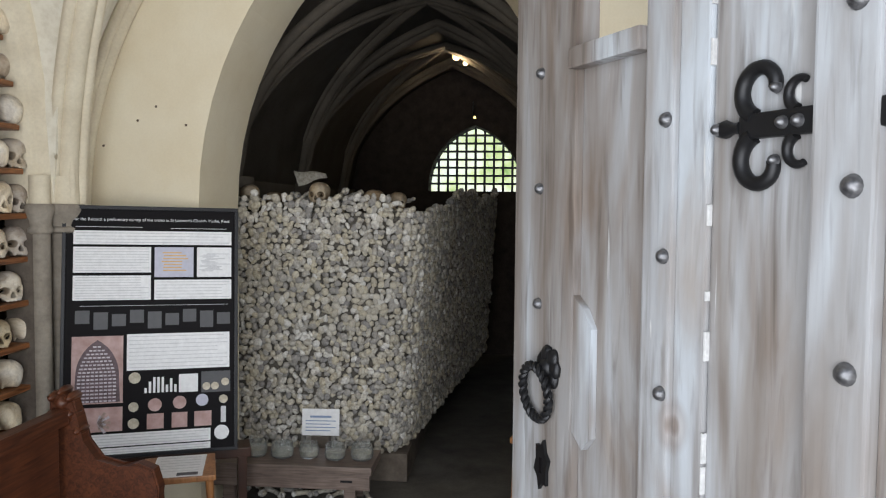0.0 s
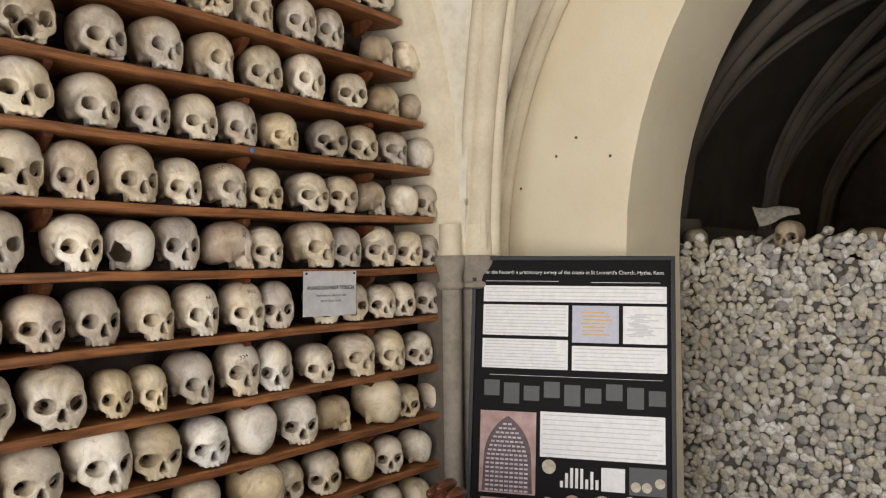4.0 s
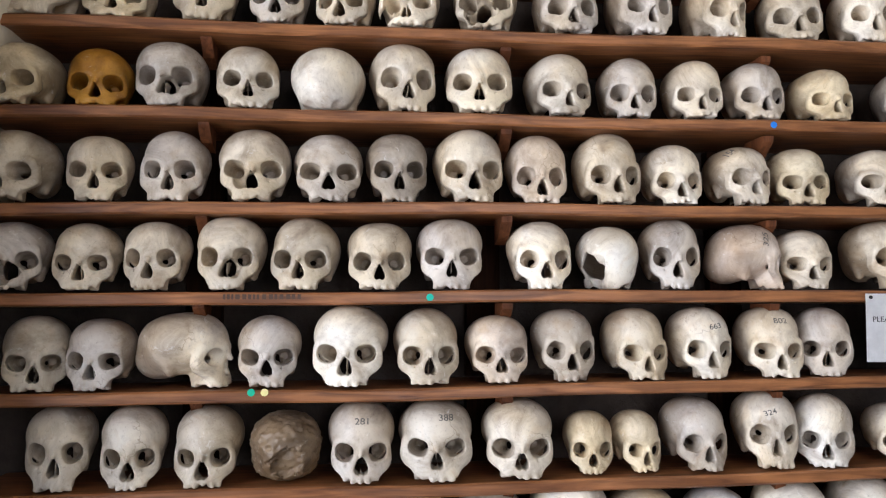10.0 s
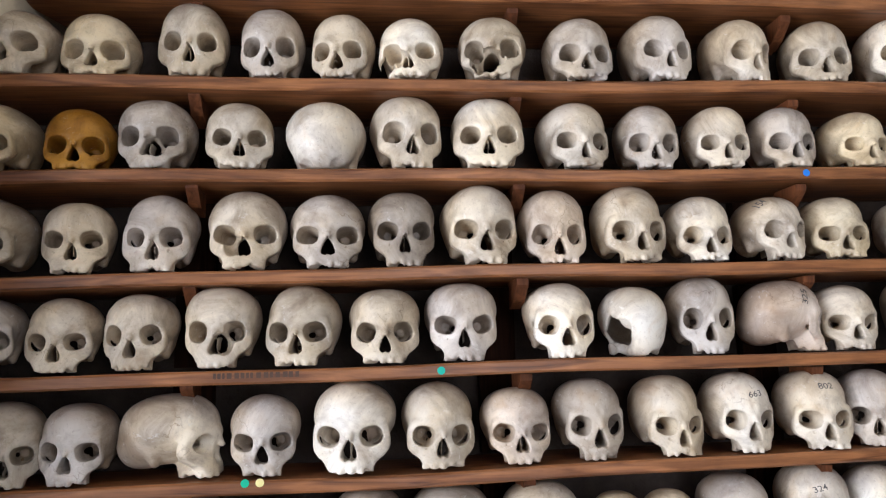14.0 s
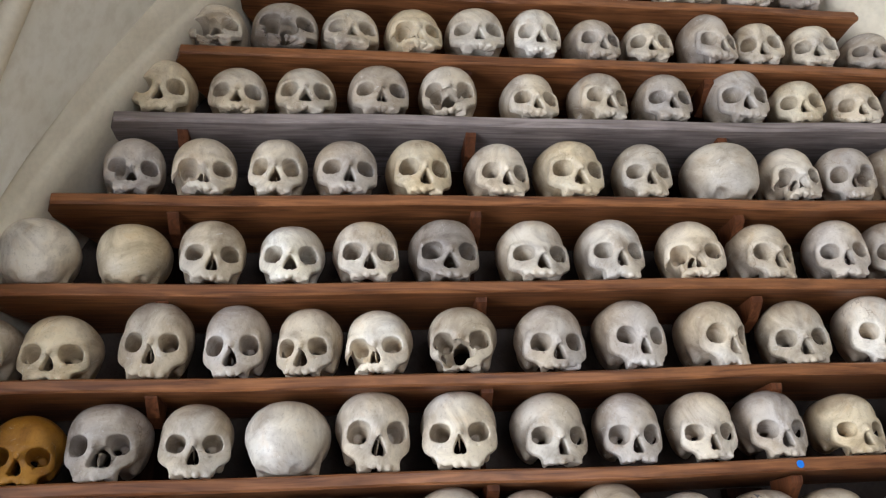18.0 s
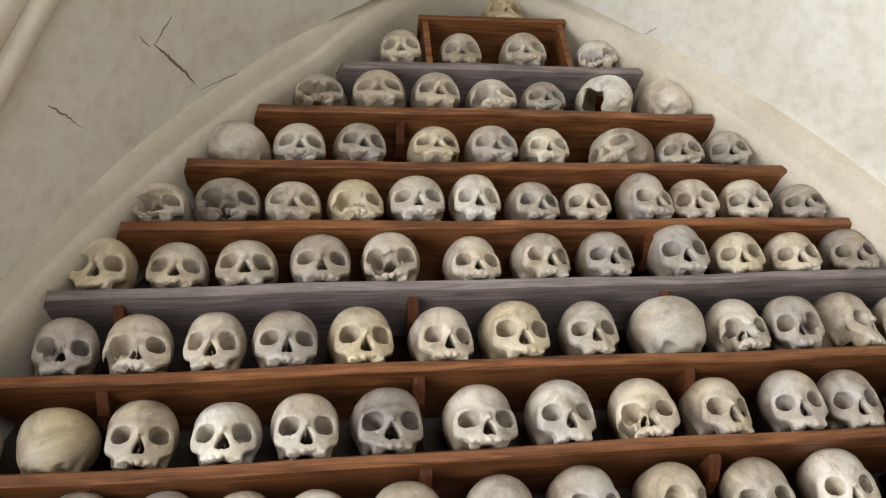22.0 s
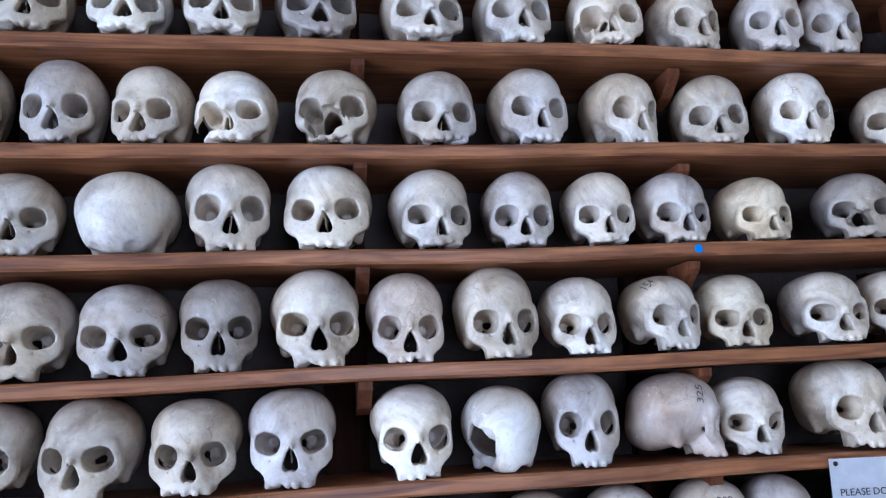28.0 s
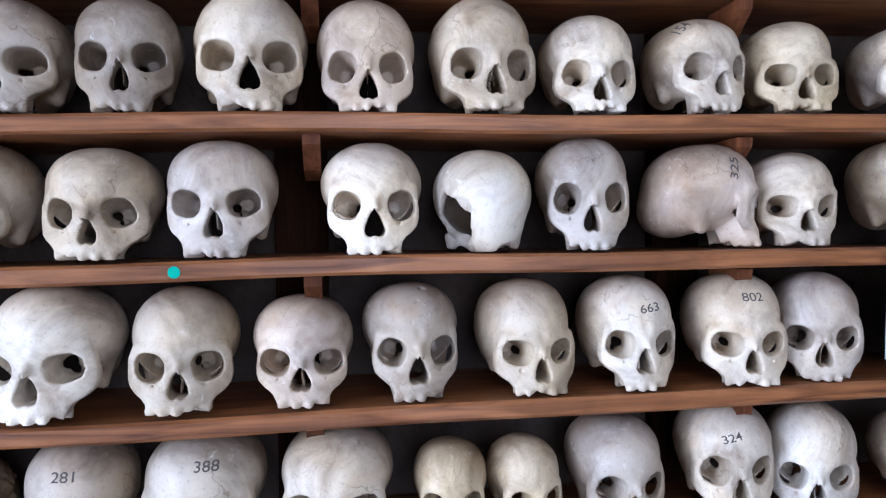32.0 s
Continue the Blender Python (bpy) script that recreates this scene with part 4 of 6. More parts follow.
def shelf(key):
    y0, y1 = ENDS[key]
    z = SHELVES[key]
    grey = key in "IM"
    unit = thing("shelf", "long " + ("greyed" if grey else "brown varnished") + " wooden shelf on small brackets", "shelf", pose(0, MID_Y, z), "skull shelves")
    y0, y1 = y0 - MID_Y, y1 - MID_Y
    bm = bmesh.new()
    inset, clip = (0.055, 0.022) if key in "GHIJKLM" else (0.0, 0.0)
    n = 40
    rng = random.Random(key)
    rings = []
    for i in range(n + 1):
        f = i / n
        ya, yb = y0 + (y1 - y0) * f, y0 + inset + (y1 - y0 - 2 * inset) * f
        yc = y0 - clip + (y1 - y0 + 2 * clip) * f
        sag = SLOPE.get(key, 0.0) * (y0 + (y1 - y0) * f) + 0.0025 * math.sin(f * 9 + z * 7) + 0.0015 * math.sin(f * 23 + z * 3)
        h = THICK / 2
        ring = [(FRONT - 0.004, ya, h + sag), (FRONT, ya, h - 0.004 + sag), (FRONT + rng.uniform(-0.0006, 0.0006), ya, -h + 0.004 + sag), (FRONT - 0.004, ya, -h + sag), (FRONT - 0.05, yc, -h + sag), (WALL_X + 0.004, yb, -h + sag), (WALL_X + 0.004, yb, h + sag), (FRONT - 0.05, yc, h + sag)]
        rings.append([bm.verts.new(c) for c in ring])
    for a, b in zip(rings, rings[1:]):
        for k in range(8):
            bm.faces.new((a[k], a[(k + 1) % 8], b[(k + 1) % 8], b[k]))
    for r in (rings[0], rings[-1][::-1]):
        bm.faces.new(r)
    part("board", bm, grey_wood if grey else board_wood, unit)
    for y in POSTS:
        if y0 + 0.1 < y - MID_Y < y1 - 0.1:
            b = bmesh.new()
            w = 0.0115
            side = [(-0.030, -0.0128), (-0.032, -0.026), (-0.070, -0.056), (-0.115, -0.068), (-0.115, -0.0128)]
            f = [b.verts.new((x, y - MID_Y + 0.022 - w, c)) for x, c in side]
            g = [b.verts.new((x, y - MID_Y + 0.022 + w, c)) for x, c in side]
            b.faces.new(f)
            b.faces.new(g[::-1])
            for k in range(5):
                b.faces.new((f[k], g[k], g[(k + 1) % 5], f[(k + 1) % 5]))
            part("bracket", b, bracket_wood, unit)


for key in ENDS:
    shelf(key)
for y in POSTS:
    top = SPRING + arch_height(abs(y - MID_Y)) - 0.25
    keys = list(SHELVES.values())
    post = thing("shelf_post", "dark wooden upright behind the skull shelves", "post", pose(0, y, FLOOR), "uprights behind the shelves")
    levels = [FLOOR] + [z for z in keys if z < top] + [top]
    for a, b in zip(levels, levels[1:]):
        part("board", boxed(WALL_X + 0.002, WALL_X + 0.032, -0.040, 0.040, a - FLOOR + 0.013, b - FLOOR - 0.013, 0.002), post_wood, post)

# the small box on the highest shelf
crate = thing("box_shelf", "small brown wooden box shelf holding two skulls", "shelf", pose(0, 0.468, SHELVES["M"] + 0.0125))
part("side", boxed(-0.20, -0.005, -0.215, -0.197, 0.001, 0.19, 0.002), board_wood, crate)
part("side", boxed(-0.20, -0.005, 0.197, 0.215, 0.001, 0.19, 0.002), board_wood, crate)
part("lid", boxed(-0.21, 0.0, -0.225, 0.225, 0.191, 0.211, 0.002), board_wood, crate)
shelf_z = SHELVES["M"] + 0.0125 + 0.212
top_skull = new("skull", FAR[2])
top_skull.matrix_world = pose(-0.07, 0.515, shelf_z, 0, 0, 5) @ Matrix.Diagonal((0.9, 0.9, 0.9, 1))
top_skull.color = (0.60, 0.52, 0.36, 1)
tagged(top_skull, "yellowed old skull on top of the box shelf", "skull", "skulls on the shelves")


# ---- writing ----
def writing(name, body, size, mat, parent, m, label=""):
    cu = bpy.data.curves.new(name, "FONT")
    cu.body, cu.size, cu.align_x, cu.align_y = body, size, "CENTER", "CENTER"
    cu.extrude = 0.0003
    tmp = bpy.data.objects.new(name, cu)
    scene.collection.objects.link(tmp)
    bpy.context.view_layer.update()
    me = bpy.data.meshes.new_from_object(tmp.evaluated_get(bpy.context.evaluated_depsgraph_get()))
    bpy.data.objects.remove(tmp)
    me.materials.clear()
    me.materials.append(mat)
    ob = new(name, me)
    ob.parent = parent
    ob.matrix_local = m
    if label:
        tagged(ob, label)
    return ob


ink = plain("black_ink", (0.03, 0.03, 0.035), 0.6)
grey_ink = plain("grey_print", (0.25, 0.25, 0.27), 0.6)
FACE_WEST = pose(0, 0, 0, 90, 0, 90)      # turns writing to face +x

sign = thing("notice", "white paper notice pinned to the shelf edge", "sign", pose(0.030, 1.054, 1.326, 0, 1.5, -9.0))
bm = bmesh.new()
n = 8
grid = [[bm.verts.new((0.004 * math.sin(3.1 * i / n) * (1 - j / n) + 0.002 * j / n, -0.105 + 0.21 * i / n, -0.074 + 0.148 * j / n)) for j in range(n + 1)] for i in range(n + 1)]
for i in range(n):
    for j in range(n):
        bm.faces.new((grid[i][j], grid[i + 1][j], grid[i + 1][j + 1], grid[i][j + 1]))
bmesh.ops.solidify(bm, geom=bm.faces[:], thickness=0.0006)
part("sheet", bm, white_paper, sign, smooth=True)
writing("heading", "PLEASE DO NOT TOUCH", 0.0165, ink, sign, pose(0.0062, 0, 0.018) @ FACE_WEST)
writing("line", "Your natural skin oils will", 0.0115, grey_ink, sign, pose(0.0062, 0, -0.006) @ FACE_WEST)
writing("line", "harm these skulls", 0.0115, grey_ink, sign, pose(0.0062, 0, -0.024) @ FACE_WEST)
for y in (-0.095, 0.095):
    part("pin", lathe([(0.004, 0), (0.004, 0.002), (0.001, 0.004)], 10), iron, sign).matrix_local = pose(0.004, y, 0.066, 0, 90, 0)


def dot(y, z, colour, word):
    ob = link_mesh("sticker", lathe([(0.0075, 0), (0.0075, 0.0008)], 20), plain(word + "_sticker", colour, 0.5))
    ob.matrix_world = pose(0.0002, y, z, 0, 90, 0)
    tagged(ob, f"small round {word} sticker on the shelf edge", "sticker", "stickers on the shelf edges")


dot(-0.001, level("C", 0.0), (0.0, 0.42, 0.30), "green")
dot(-0.356, SHELVES["B"], (0.0, 0.42, 0.24), "green")
dot(-0.330, SHELVES["B"], (0.80, 0.72, 0.30), "yellow")
dot(0.762, level("E", 0.762), (0.02, 0.20, 0.75), "blue")


# faded print along one shelf edge, too worn to read
worn_print = plain("worn_print", (0.07, 0.035, 0.02), 0.7)
print_rng = random.Random(4)
mark = thing("faded_marking", "faded dark print on the shelf edge, worn past reading", "marking", pose(0.0008, -0.30, level("C", -0.3) + 0.002, 0.4, 0, 0))
y = -0.115
while y < 0.04:
    w = print_rng.uniform(0.004, 0.009)
    part("bar", boxed(0, 0.0006, y, y + w, -0.005, 0.005), worn_print, mark)
    y += w + print_rng.uniform(0.002, 0.006)


# ---- passage behind the archway ----
PASS_L, PASS_R, PASS_END = 0.42, 2.66, 6.65
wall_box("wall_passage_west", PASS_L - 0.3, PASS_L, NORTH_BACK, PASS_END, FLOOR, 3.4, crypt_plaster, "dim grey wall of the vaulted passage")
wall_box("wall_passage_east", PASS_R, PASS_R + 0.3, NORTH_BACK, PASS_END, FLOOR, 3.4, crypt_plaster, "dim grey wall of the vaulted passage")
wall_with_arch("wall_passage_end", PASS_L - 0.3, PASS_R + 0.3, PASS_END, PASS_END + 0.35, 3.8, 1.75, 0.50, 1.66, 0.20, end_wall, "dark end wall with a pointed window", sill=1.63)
pass_mid, pass_half = (PASS_L + PASS_R) / 2, (PASS_R - PASS_L) / 2


def pass_height(d):
    return 1.62 + 1.30 * arch_height(abs(d) / pass_half * HALF) / APEX


bm = bmesh.new()
rows = []
for i in range(33):
    d = -pass_half + 2 * pass_half * i / 32
    rows.append([bm.verts.new((pass_mid + d, NORTH_BACK + (PASS_END - NORTH_BACK) * j / 12, pass_height(d))) for j in range(13)])
for a, b in zip(rows, rows[1:]):
    for j in range(12):
        bm.faces.new((a[j], a[j + 1], b[j + 1], b[j]))
bmesh.ops.solidify(bm, geom=bm.faces[:], thickness=0.08)
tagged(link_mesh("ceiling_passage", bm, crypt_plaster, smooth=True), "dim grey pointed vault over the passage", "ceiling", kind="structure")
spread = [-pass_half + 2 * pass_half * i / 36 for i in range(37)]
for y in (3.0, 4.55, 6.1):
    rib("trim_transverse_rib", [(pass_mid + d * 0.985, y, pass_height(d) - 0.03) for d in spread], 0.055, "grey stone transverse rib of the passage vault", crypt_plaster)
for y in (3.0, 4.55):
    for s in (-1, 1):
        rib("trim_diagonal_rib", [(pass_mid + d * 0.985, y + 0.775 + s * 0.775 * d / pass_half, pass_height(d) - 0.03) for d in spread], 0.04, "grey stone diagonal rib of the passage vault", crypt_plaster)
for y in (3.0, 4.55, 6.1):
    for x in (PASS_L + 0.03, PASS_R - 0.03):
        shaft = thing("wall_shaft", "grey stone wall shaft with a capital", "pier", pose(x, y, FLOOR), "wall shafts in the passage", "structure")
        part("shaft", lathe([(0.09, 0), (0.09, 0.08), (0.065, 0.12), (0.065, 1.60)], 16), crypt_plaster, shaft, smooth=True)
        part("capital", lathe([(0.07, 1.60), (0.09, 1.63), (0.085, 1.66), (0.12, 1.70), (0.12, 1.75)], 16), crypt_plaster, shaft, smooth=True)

# window with its lattice
glass_green = material("leaf_tinted_glass", lambda nt, b: (setattr(b.inputs["Base Color"], "default_value", (0.93, 0.98, 0.88, 1)), setattr(b.inputs["Roughness"], "default_value", 0.15), setattr(b.inputs["Transmission Weight"], "default_value", 1.0), setattr(b.inputs["IOR"], "default_value", 1.05)))


# leaf colours that glow by themselves, in place of daylight on them
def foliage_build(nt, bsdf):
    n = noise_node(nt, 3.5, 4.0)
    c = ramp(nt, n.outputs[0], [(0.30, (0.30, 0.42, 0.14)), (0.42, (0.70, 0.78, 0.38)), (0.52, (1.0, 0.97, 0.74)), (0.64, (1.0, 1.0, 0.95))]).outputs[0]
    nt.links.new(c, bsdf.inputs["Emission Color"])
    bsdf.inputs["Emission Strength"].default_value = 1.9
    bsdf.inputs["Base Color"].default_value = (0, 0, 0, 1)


tagged(link_mesh("backdrop", boxed(-1.5, 5.0, 9.0, 9.05, 0.0, 5.0), material("glowing_leaves", foliage_build)), "glowing backdrop of bright leaves outside the window", "backdrop", kind="structure")
window = thing("window_1", "pointed lattice window with small pale green panes", "window", pose(1.75, PASS_END + 0.16, 1.63), kind="structure")
win_w = lambda z: 0.50 if z < 0.03 else max(0.0, math.sqrt(max(0.0, 0.49 - (z - 0.03) ** 2)) - 0.20)
cols, rows_n, pitch = 10, 8, 0.1
for i in range(1, cols):
    x = -0.5 + pitch * i
    top = next((z * 0.005 for z in range(140, 0, -1) if win_w(z * 0.005) > abs(x)), 0.02)
    part("bar", boxed(x - 0.013, x + 0.013, -0.012, 0.012, 0, top, 0.002), iron, window)
zs = [0.0, 0.085, 0.172, 0.259, 0.346, 0.433, 0.520, 0.607]
for z in zs[1:]:
    w = win_w(z)
    part("bar", boxed(-w, w, -0.017, 0.007, z - 0.012, z + 0.012, 0.002), iron, window)
part("sill", boxed(-0.52, 0.52, -0.10, 0.10, -0.03, 0.0, 0.004), dark_stone, window)
for j, z in enumerate(zs):
    for i in range(cols):
        xa, xb = -0.5 + pitch * i, -0.4 + pitch * i
        z1 = z + 0.087
        if win_w(z + 0.04) > min(abs(xa), abs(xb)) + 0.01:
            pane = part("pane", boxed(xa + 0.012, xb - 0.012, 0.013, 0.016, z + 0.012, z1 - 0.010), glass_green, window)
            pane.visible_shadow = False
bulb = material("lit_bulb", lambda nt, b: (setattr(b.inputs["Emission Color"], "default_value", (1.0, 0.66, 0.22, 1)), setattr(b.inputs["Emission Strength"], "default_value", 6.0)))
for x, y, z, r, tilt in ((1.645, 5.56, 2.84, 0.034, 25), (1.69, 5.58, 2.785, 0.024, 60), (1.735, 6.50, 2.40, 0.013, 60)):
    spot = thing("spot_lamp", "small lit warm spot lamp under the passage vault", "lamp", pose(x, y, z, 100, 0, tilt - 45), "spot lamps in the passage")
    part("housing", lathe([(r * 0.6, 0), (r * 1.05, 0.02), (r * 1.15, 0.07), (r * 1.05, 0.07)], 16), iron, spot, smooth=True)
    part("bulb", lathe([(r, 0.071), (r * 0.9, 0.080), (r * 0.4, 0.088)], 16), bulb, spot, smooth=True)
    part("bracket", tube([(0, 0, 0), (0, 0.05, -0.03), (0, 0.16, -0.03)], 0.007), iron, spot)


# ---- the stack of long bones ----
def stack_build(nt, bsdf):
    geo = nt.nodes.new("ShaderNodeNewGeometry")
    info = nt.nodes.new("ShaderNodeObjectInfo")
    add = nt.nodes.new("ShaderNodeMath")
    add.operation = "ADD"
    nt.links.new(geo.outputs["Random Per Island"], add.inputs[0])
    nt.links.new(info.outputs["Random"], add.inputs[1])
    wrap = nt.nodes.new("ShaderNodeMath")
    wrap.operation = "FRACT"
    nt.links.new(add.outputs[0], wrap.inputs[0])
    c = ramp(nt, wrap.outputs[0], [(0.0, (0.27, 0.26, 0.25)), (0.30, (0.41, 0.39, 0.35)), (0.60, (0.50, 0.455, 0.35)), (0.85, (0.57, 0.545, 0.49)), (1.0, (0.68, 0.665, 0.63))]).outputs[0]
    n = noise_node(nt, 60.0, 5.0)
    c = mix(nt, c, ramp(nt, n.outputs[0], [(0.32, (0.45, 0.42, 0.40)), (0.6, (1.05, 1.05, 1.05))]).outputs[0], 0.8, "MULTIPLY")
    nt.links.new(c, bsdf.inputs["Base Color"])
    bsdf.inputs["Roughness"].default_value = 0.8
    bump(nt, bsdf, n.outputs[0], 0.5, 0.003)


stacked_bone = material("stacked_bone", stack_build)


def bone_end(seed):
    """The knuckle of a long bone, its shaft running back along -z."""
    rng = random.Random(seed)
    bm = bmesh.new()
    bmesh.ops.create_icosphere(bm, subdivisions=3 if seed < 5 else 2, radius=1.0)
    lobes, phase, notch = rng.choice((1, 2, 2)), rng.uniform(0, 6.28), rng.choice((0.0, 0.1, 0.3, 0.5, 0.65))
    sx, sy = rng.uniform(0.8, 1.15), rng.uniform(0.65, 0.95)
    for v in bm.verts:
        a = math.atan2(v.co.y, v.co.x)
        k = 1 - notch * max(0.0, math.cos(a - phase)) ** 4 + 0.08 * math.cos(lobes * a + phase)
        rough = 0.10 * noise.noise(v.co * 2.2 + Vector((seed * 7.1, 0, 0)))
        flat = 0.62 if v.co.z > 0 else 1.6
        v.co = Vector((v.co.x * sx * k, v.co.y * sy * k, v.co.z * flat - (0.12 if v.co.z > 0.5 else 0))) * (1 + rough)
    me = bpy.data.meshes.new("bone")
    for f in bm.faces:
        f.smooth = True
    bm.to_mesh(me)
    bm.free()
    me.materials.append(stacked_bone)
    return me


ends = [bone_end(s) for s in range(9)]
STACK_X0, STACK_Y0, STACK_Y1, BEND = 0.50, 2.68, 5.7, 0.26


def stack_face(s, z):
    """Place and outward direction on the face of the stack, s metres along it from its west end."""
    lean = 0.10 * (z / 1.5) - 0.05
    front = 1.60 + lean - BEND - STACK_X0
    arc = BEND * math.pi / 2
    if s < front:
        return Vector((STACK_X0 + s, STACK_Y0, z)), Vector((0, -1, 0))
    if s < front + arc:
        a = (s - front) / BEND
        return Vector((STACK_X0 + front + BEND * math.sin(a), STACK_Y0 + BEND - BEND * math.cos(a), z)), Vector((math.sin(a), -math.cos(a), 0))
    t = s - front - arc
    return Vector((STACK_X0 + front + BEND + 0.115 * t, STACK_Y0 + BEND + t, z)), Vector((0.99, -0.11, 0))


stack = thing("bone_stack", "tall stack of old long bones, knuckle ends outward", "bones", pose(0, 0, FLOOR))
# added solid filling, coloured dark for the shaded gaps between bone ends
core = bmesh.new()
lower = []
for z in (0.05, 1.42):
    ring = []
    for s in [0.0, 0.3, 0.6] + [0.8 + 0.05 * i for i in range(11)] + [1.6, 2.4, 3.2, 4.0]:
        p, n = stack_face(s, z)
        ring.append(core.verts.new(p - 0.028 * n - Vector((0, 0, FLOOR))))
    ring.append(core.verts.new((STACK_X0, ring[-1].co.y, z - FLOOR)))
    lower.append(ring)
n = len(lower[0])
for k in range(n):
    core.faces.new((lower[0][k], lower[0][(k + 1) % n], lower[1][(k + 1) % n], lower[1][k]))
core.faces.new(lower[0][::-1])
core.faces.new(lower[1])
part("core", core, plain("dark_gap_fill", (0.12, 0.108, 0.09), 0.95), stack)
part("plinth", boxed(STACK_X0, 1.56, STACK_Y0 + 0.04, STACK_Y1, 0.001, 0.165, 0.01), dark_stone, stack)
rng = random.Random(5)
joined_v, joined_f = [], []
templates = [([v.co.copy() for v in me.vertices], [tuple(p.vertices) for p in me.polygons]) for me in ends]
placed = 0
step = 0.0345
z = 0.07
row = 0
while z < 1.62:
    s = (row % 2) * step / 2
    while s < 4.3:
        ss, zz = s + rng.uniform(-0.011, 0.011), z + rng.uniform(-0.010, 0.010)
        limit = 1.47 + 0.05 * math.sin(ss * 3.1) + 0.03 * math.sin(ss * 9.0) + 0.045 * min(2.5, max(0.0, ss - 1.2))
        size = rng.choice((0.019, 0.021, 0.023, 0.025, 0.028)) * rng.uniform(0.94, 1.06)
        if zz < limit and ss > 0:
            p, d = stack_face(ss, zz)
            p = p + d * rng.uniform(-0.014, 0.008)
            turn = d.to_track_quat("Z", "Y").to_matrix().to_4x4()
            m = Matrix.Translation(p - Vector((0, 0, FLOOR))) @ turn @ pose(0, 0, 0, rng.uniform(-10, 10), rng.uniform(-10, 10), rng.uniform(0, 360)) @ Matrix.Diagonal((size, size, size, 1))
            pick = rng.randrange(9)
            if ss < 1.0 and 0.75 < zz and placed < 300:
                ob = new("bone", ends[pick])
                ob.parent = stack
                ob.matrix_local = m
                placed += 1
            else:
                vs, fs = templates[pick]
                base = len(joined_v)
                joined_v += [m @ v for v in vs]
                joined_f += [tuple(i + base for i in f) for f in fs]
        s += step * rng.uniform(0.85, 1.15)
    z += step * 0.88
    row += 1
me = bpy.data.meshes.new("bone_mass")
me.from_pydata([tuple(v) for v in joined_v], [], joined_f)
me.polygons.foreach_set("use_smooth", [True] * len(me.polygons))
me.materials.append(stacked_bone)
rest = new("bone_mass", me)
rest.parent = stack
tagged(rest, "mass of grey-buff knuckle ends", kind="stuff")


def long_bone(length, r):
    bm = bmesh.new()
    tube([(0, 0, -length / 2), (0, 0, -length * 0.42), (0, 0.004, 0), (0, 0, length * 0.42), (0, 0, length / 2)], [r * 1.7, r * 1.2, r, r * 1.2, r * 1.8], 9, bm)
    for s in (-1, 1):
        for k in (-1, 1):
            bmesh.ops.create_icosphere(bm, subdivisions=1, radius=r * 1.35, matrix=Matrix.Translation((k * r * 0.9, 0, s * length / 2)))
    return bm


for i in range(46):
    x, y = rng.uniform(0.55, 1.52), rng.uniform(2.74, 3.5)
    part("long_bone", long_bone(rng.uniform(0.16, 0.34), rng.uniform(0.007, 0.012)), stacked_bone, stack, smooth=True).matrix_local = pose(x, y, 1.44 - FLOOR + rng.uniform(0.0, 0.07), 90 + rng.uniform(-25, 25), rng.uniform(-20, 20), rng.uniform(0, 180))
for x, y, z, turn, s in ((1.03, 2.80, 1.500, -100, 0.80), (0.60, 2.86, 1.485, -60, 0.78), (1.33, 2.90, 1.47, -150, 0.74), (0.76, 2.80, 1.46, 170, 0.7), (1.45, 3.05, 1.46, -90, 0.75)):
    ob = new("skull", FAR[int(s * 100) % 6])
    ob.matrix_world = pose(x, y, z - 0.03, 0, 0, turn) @ Matrix.Diagonal((s, s, s, 1))
    ob.color = (0.34, 0.29, 0.22, 1)
    tagged(ob, "dusty brownish skull lying on top of the bone stack", "skull", "skulls on the bone stack")
bm = bmesh.new()
g = [[bm.verts.new((0.17 * i / 8 - 0.085, 0.012 * math.sin(i * 0.9) + 0.01 * math.cos(j), (0.10 * j / 5) * (1 - 0.75 * i / 8))) for j in range(6)] for i in range(9)]
for i in range(8):
    for j in range(5):
        bm.faces.new((g[i][j], g[i + 1][j], g[i + 1][j + 1], g[i][j + 1]))
bmesh.ops.solidify(bm, geom=bm.faces[:], thickness=0.006)
part("shoulder_blade", bm, stacked_bone, stack, smooth=True).matrix_local = pose(1.0, 2.76, 1.60 - FLOOR, -25, -18, 15)


# ---- display board ----
BOARD_W, BOARD_H = 0.770, 1.150
bx = Vector((0.706, 0.304, -0.012)).normalized()
bz = -Vector((0.055, -0.129, -1.14)).normalized()
by = bz.cross(bx).normalized()
bz = bx.cross(by).normalized()
board_m = Matrix((bx, by, bz)).transposed().to_4x4()
board_m.translation = Vector((0.103, 1.765, 1.451)) - bz * BOARD_H
board = thing("display_board", "black exhibition board with white text panels and photographs", "board", board_m)
part("panel", boxed(0, BOARD_W, 0.0, 0.018, 0, BOARD_H, 0.002), black_board, board)
for x0, x1, z0, z1 in ((0, BOARD_W, BOARD_H - 0.016, BOARD_H), (0, BOARD_W, 0, 0.016), (0, 0.016, 0.017, BOARD_H - 0.017), (BOARD_W - 0.016, BOARD_W, 0.017, BOARD_H - 0.017)):
    part("frame", boxed(x0, x1, -0.010, -0.0005, z0, z1, 0.002), iron, board)
print_grey = plain("dark_grey_print", (0.055, 0.055, 0.06), 0.5)
lavender = plain("lavender_print", (0.50, 0.50, 0.60), 0.5)
orange_print = plain("orange_print", (0.65, 0.42, 0.16), 0.5)
flesh = mottled("pink_photo", (0.30, 0.17, 0.15), (0.52, 0.36, 0.34), 14.0, 0.5, 90.0, 0.0)
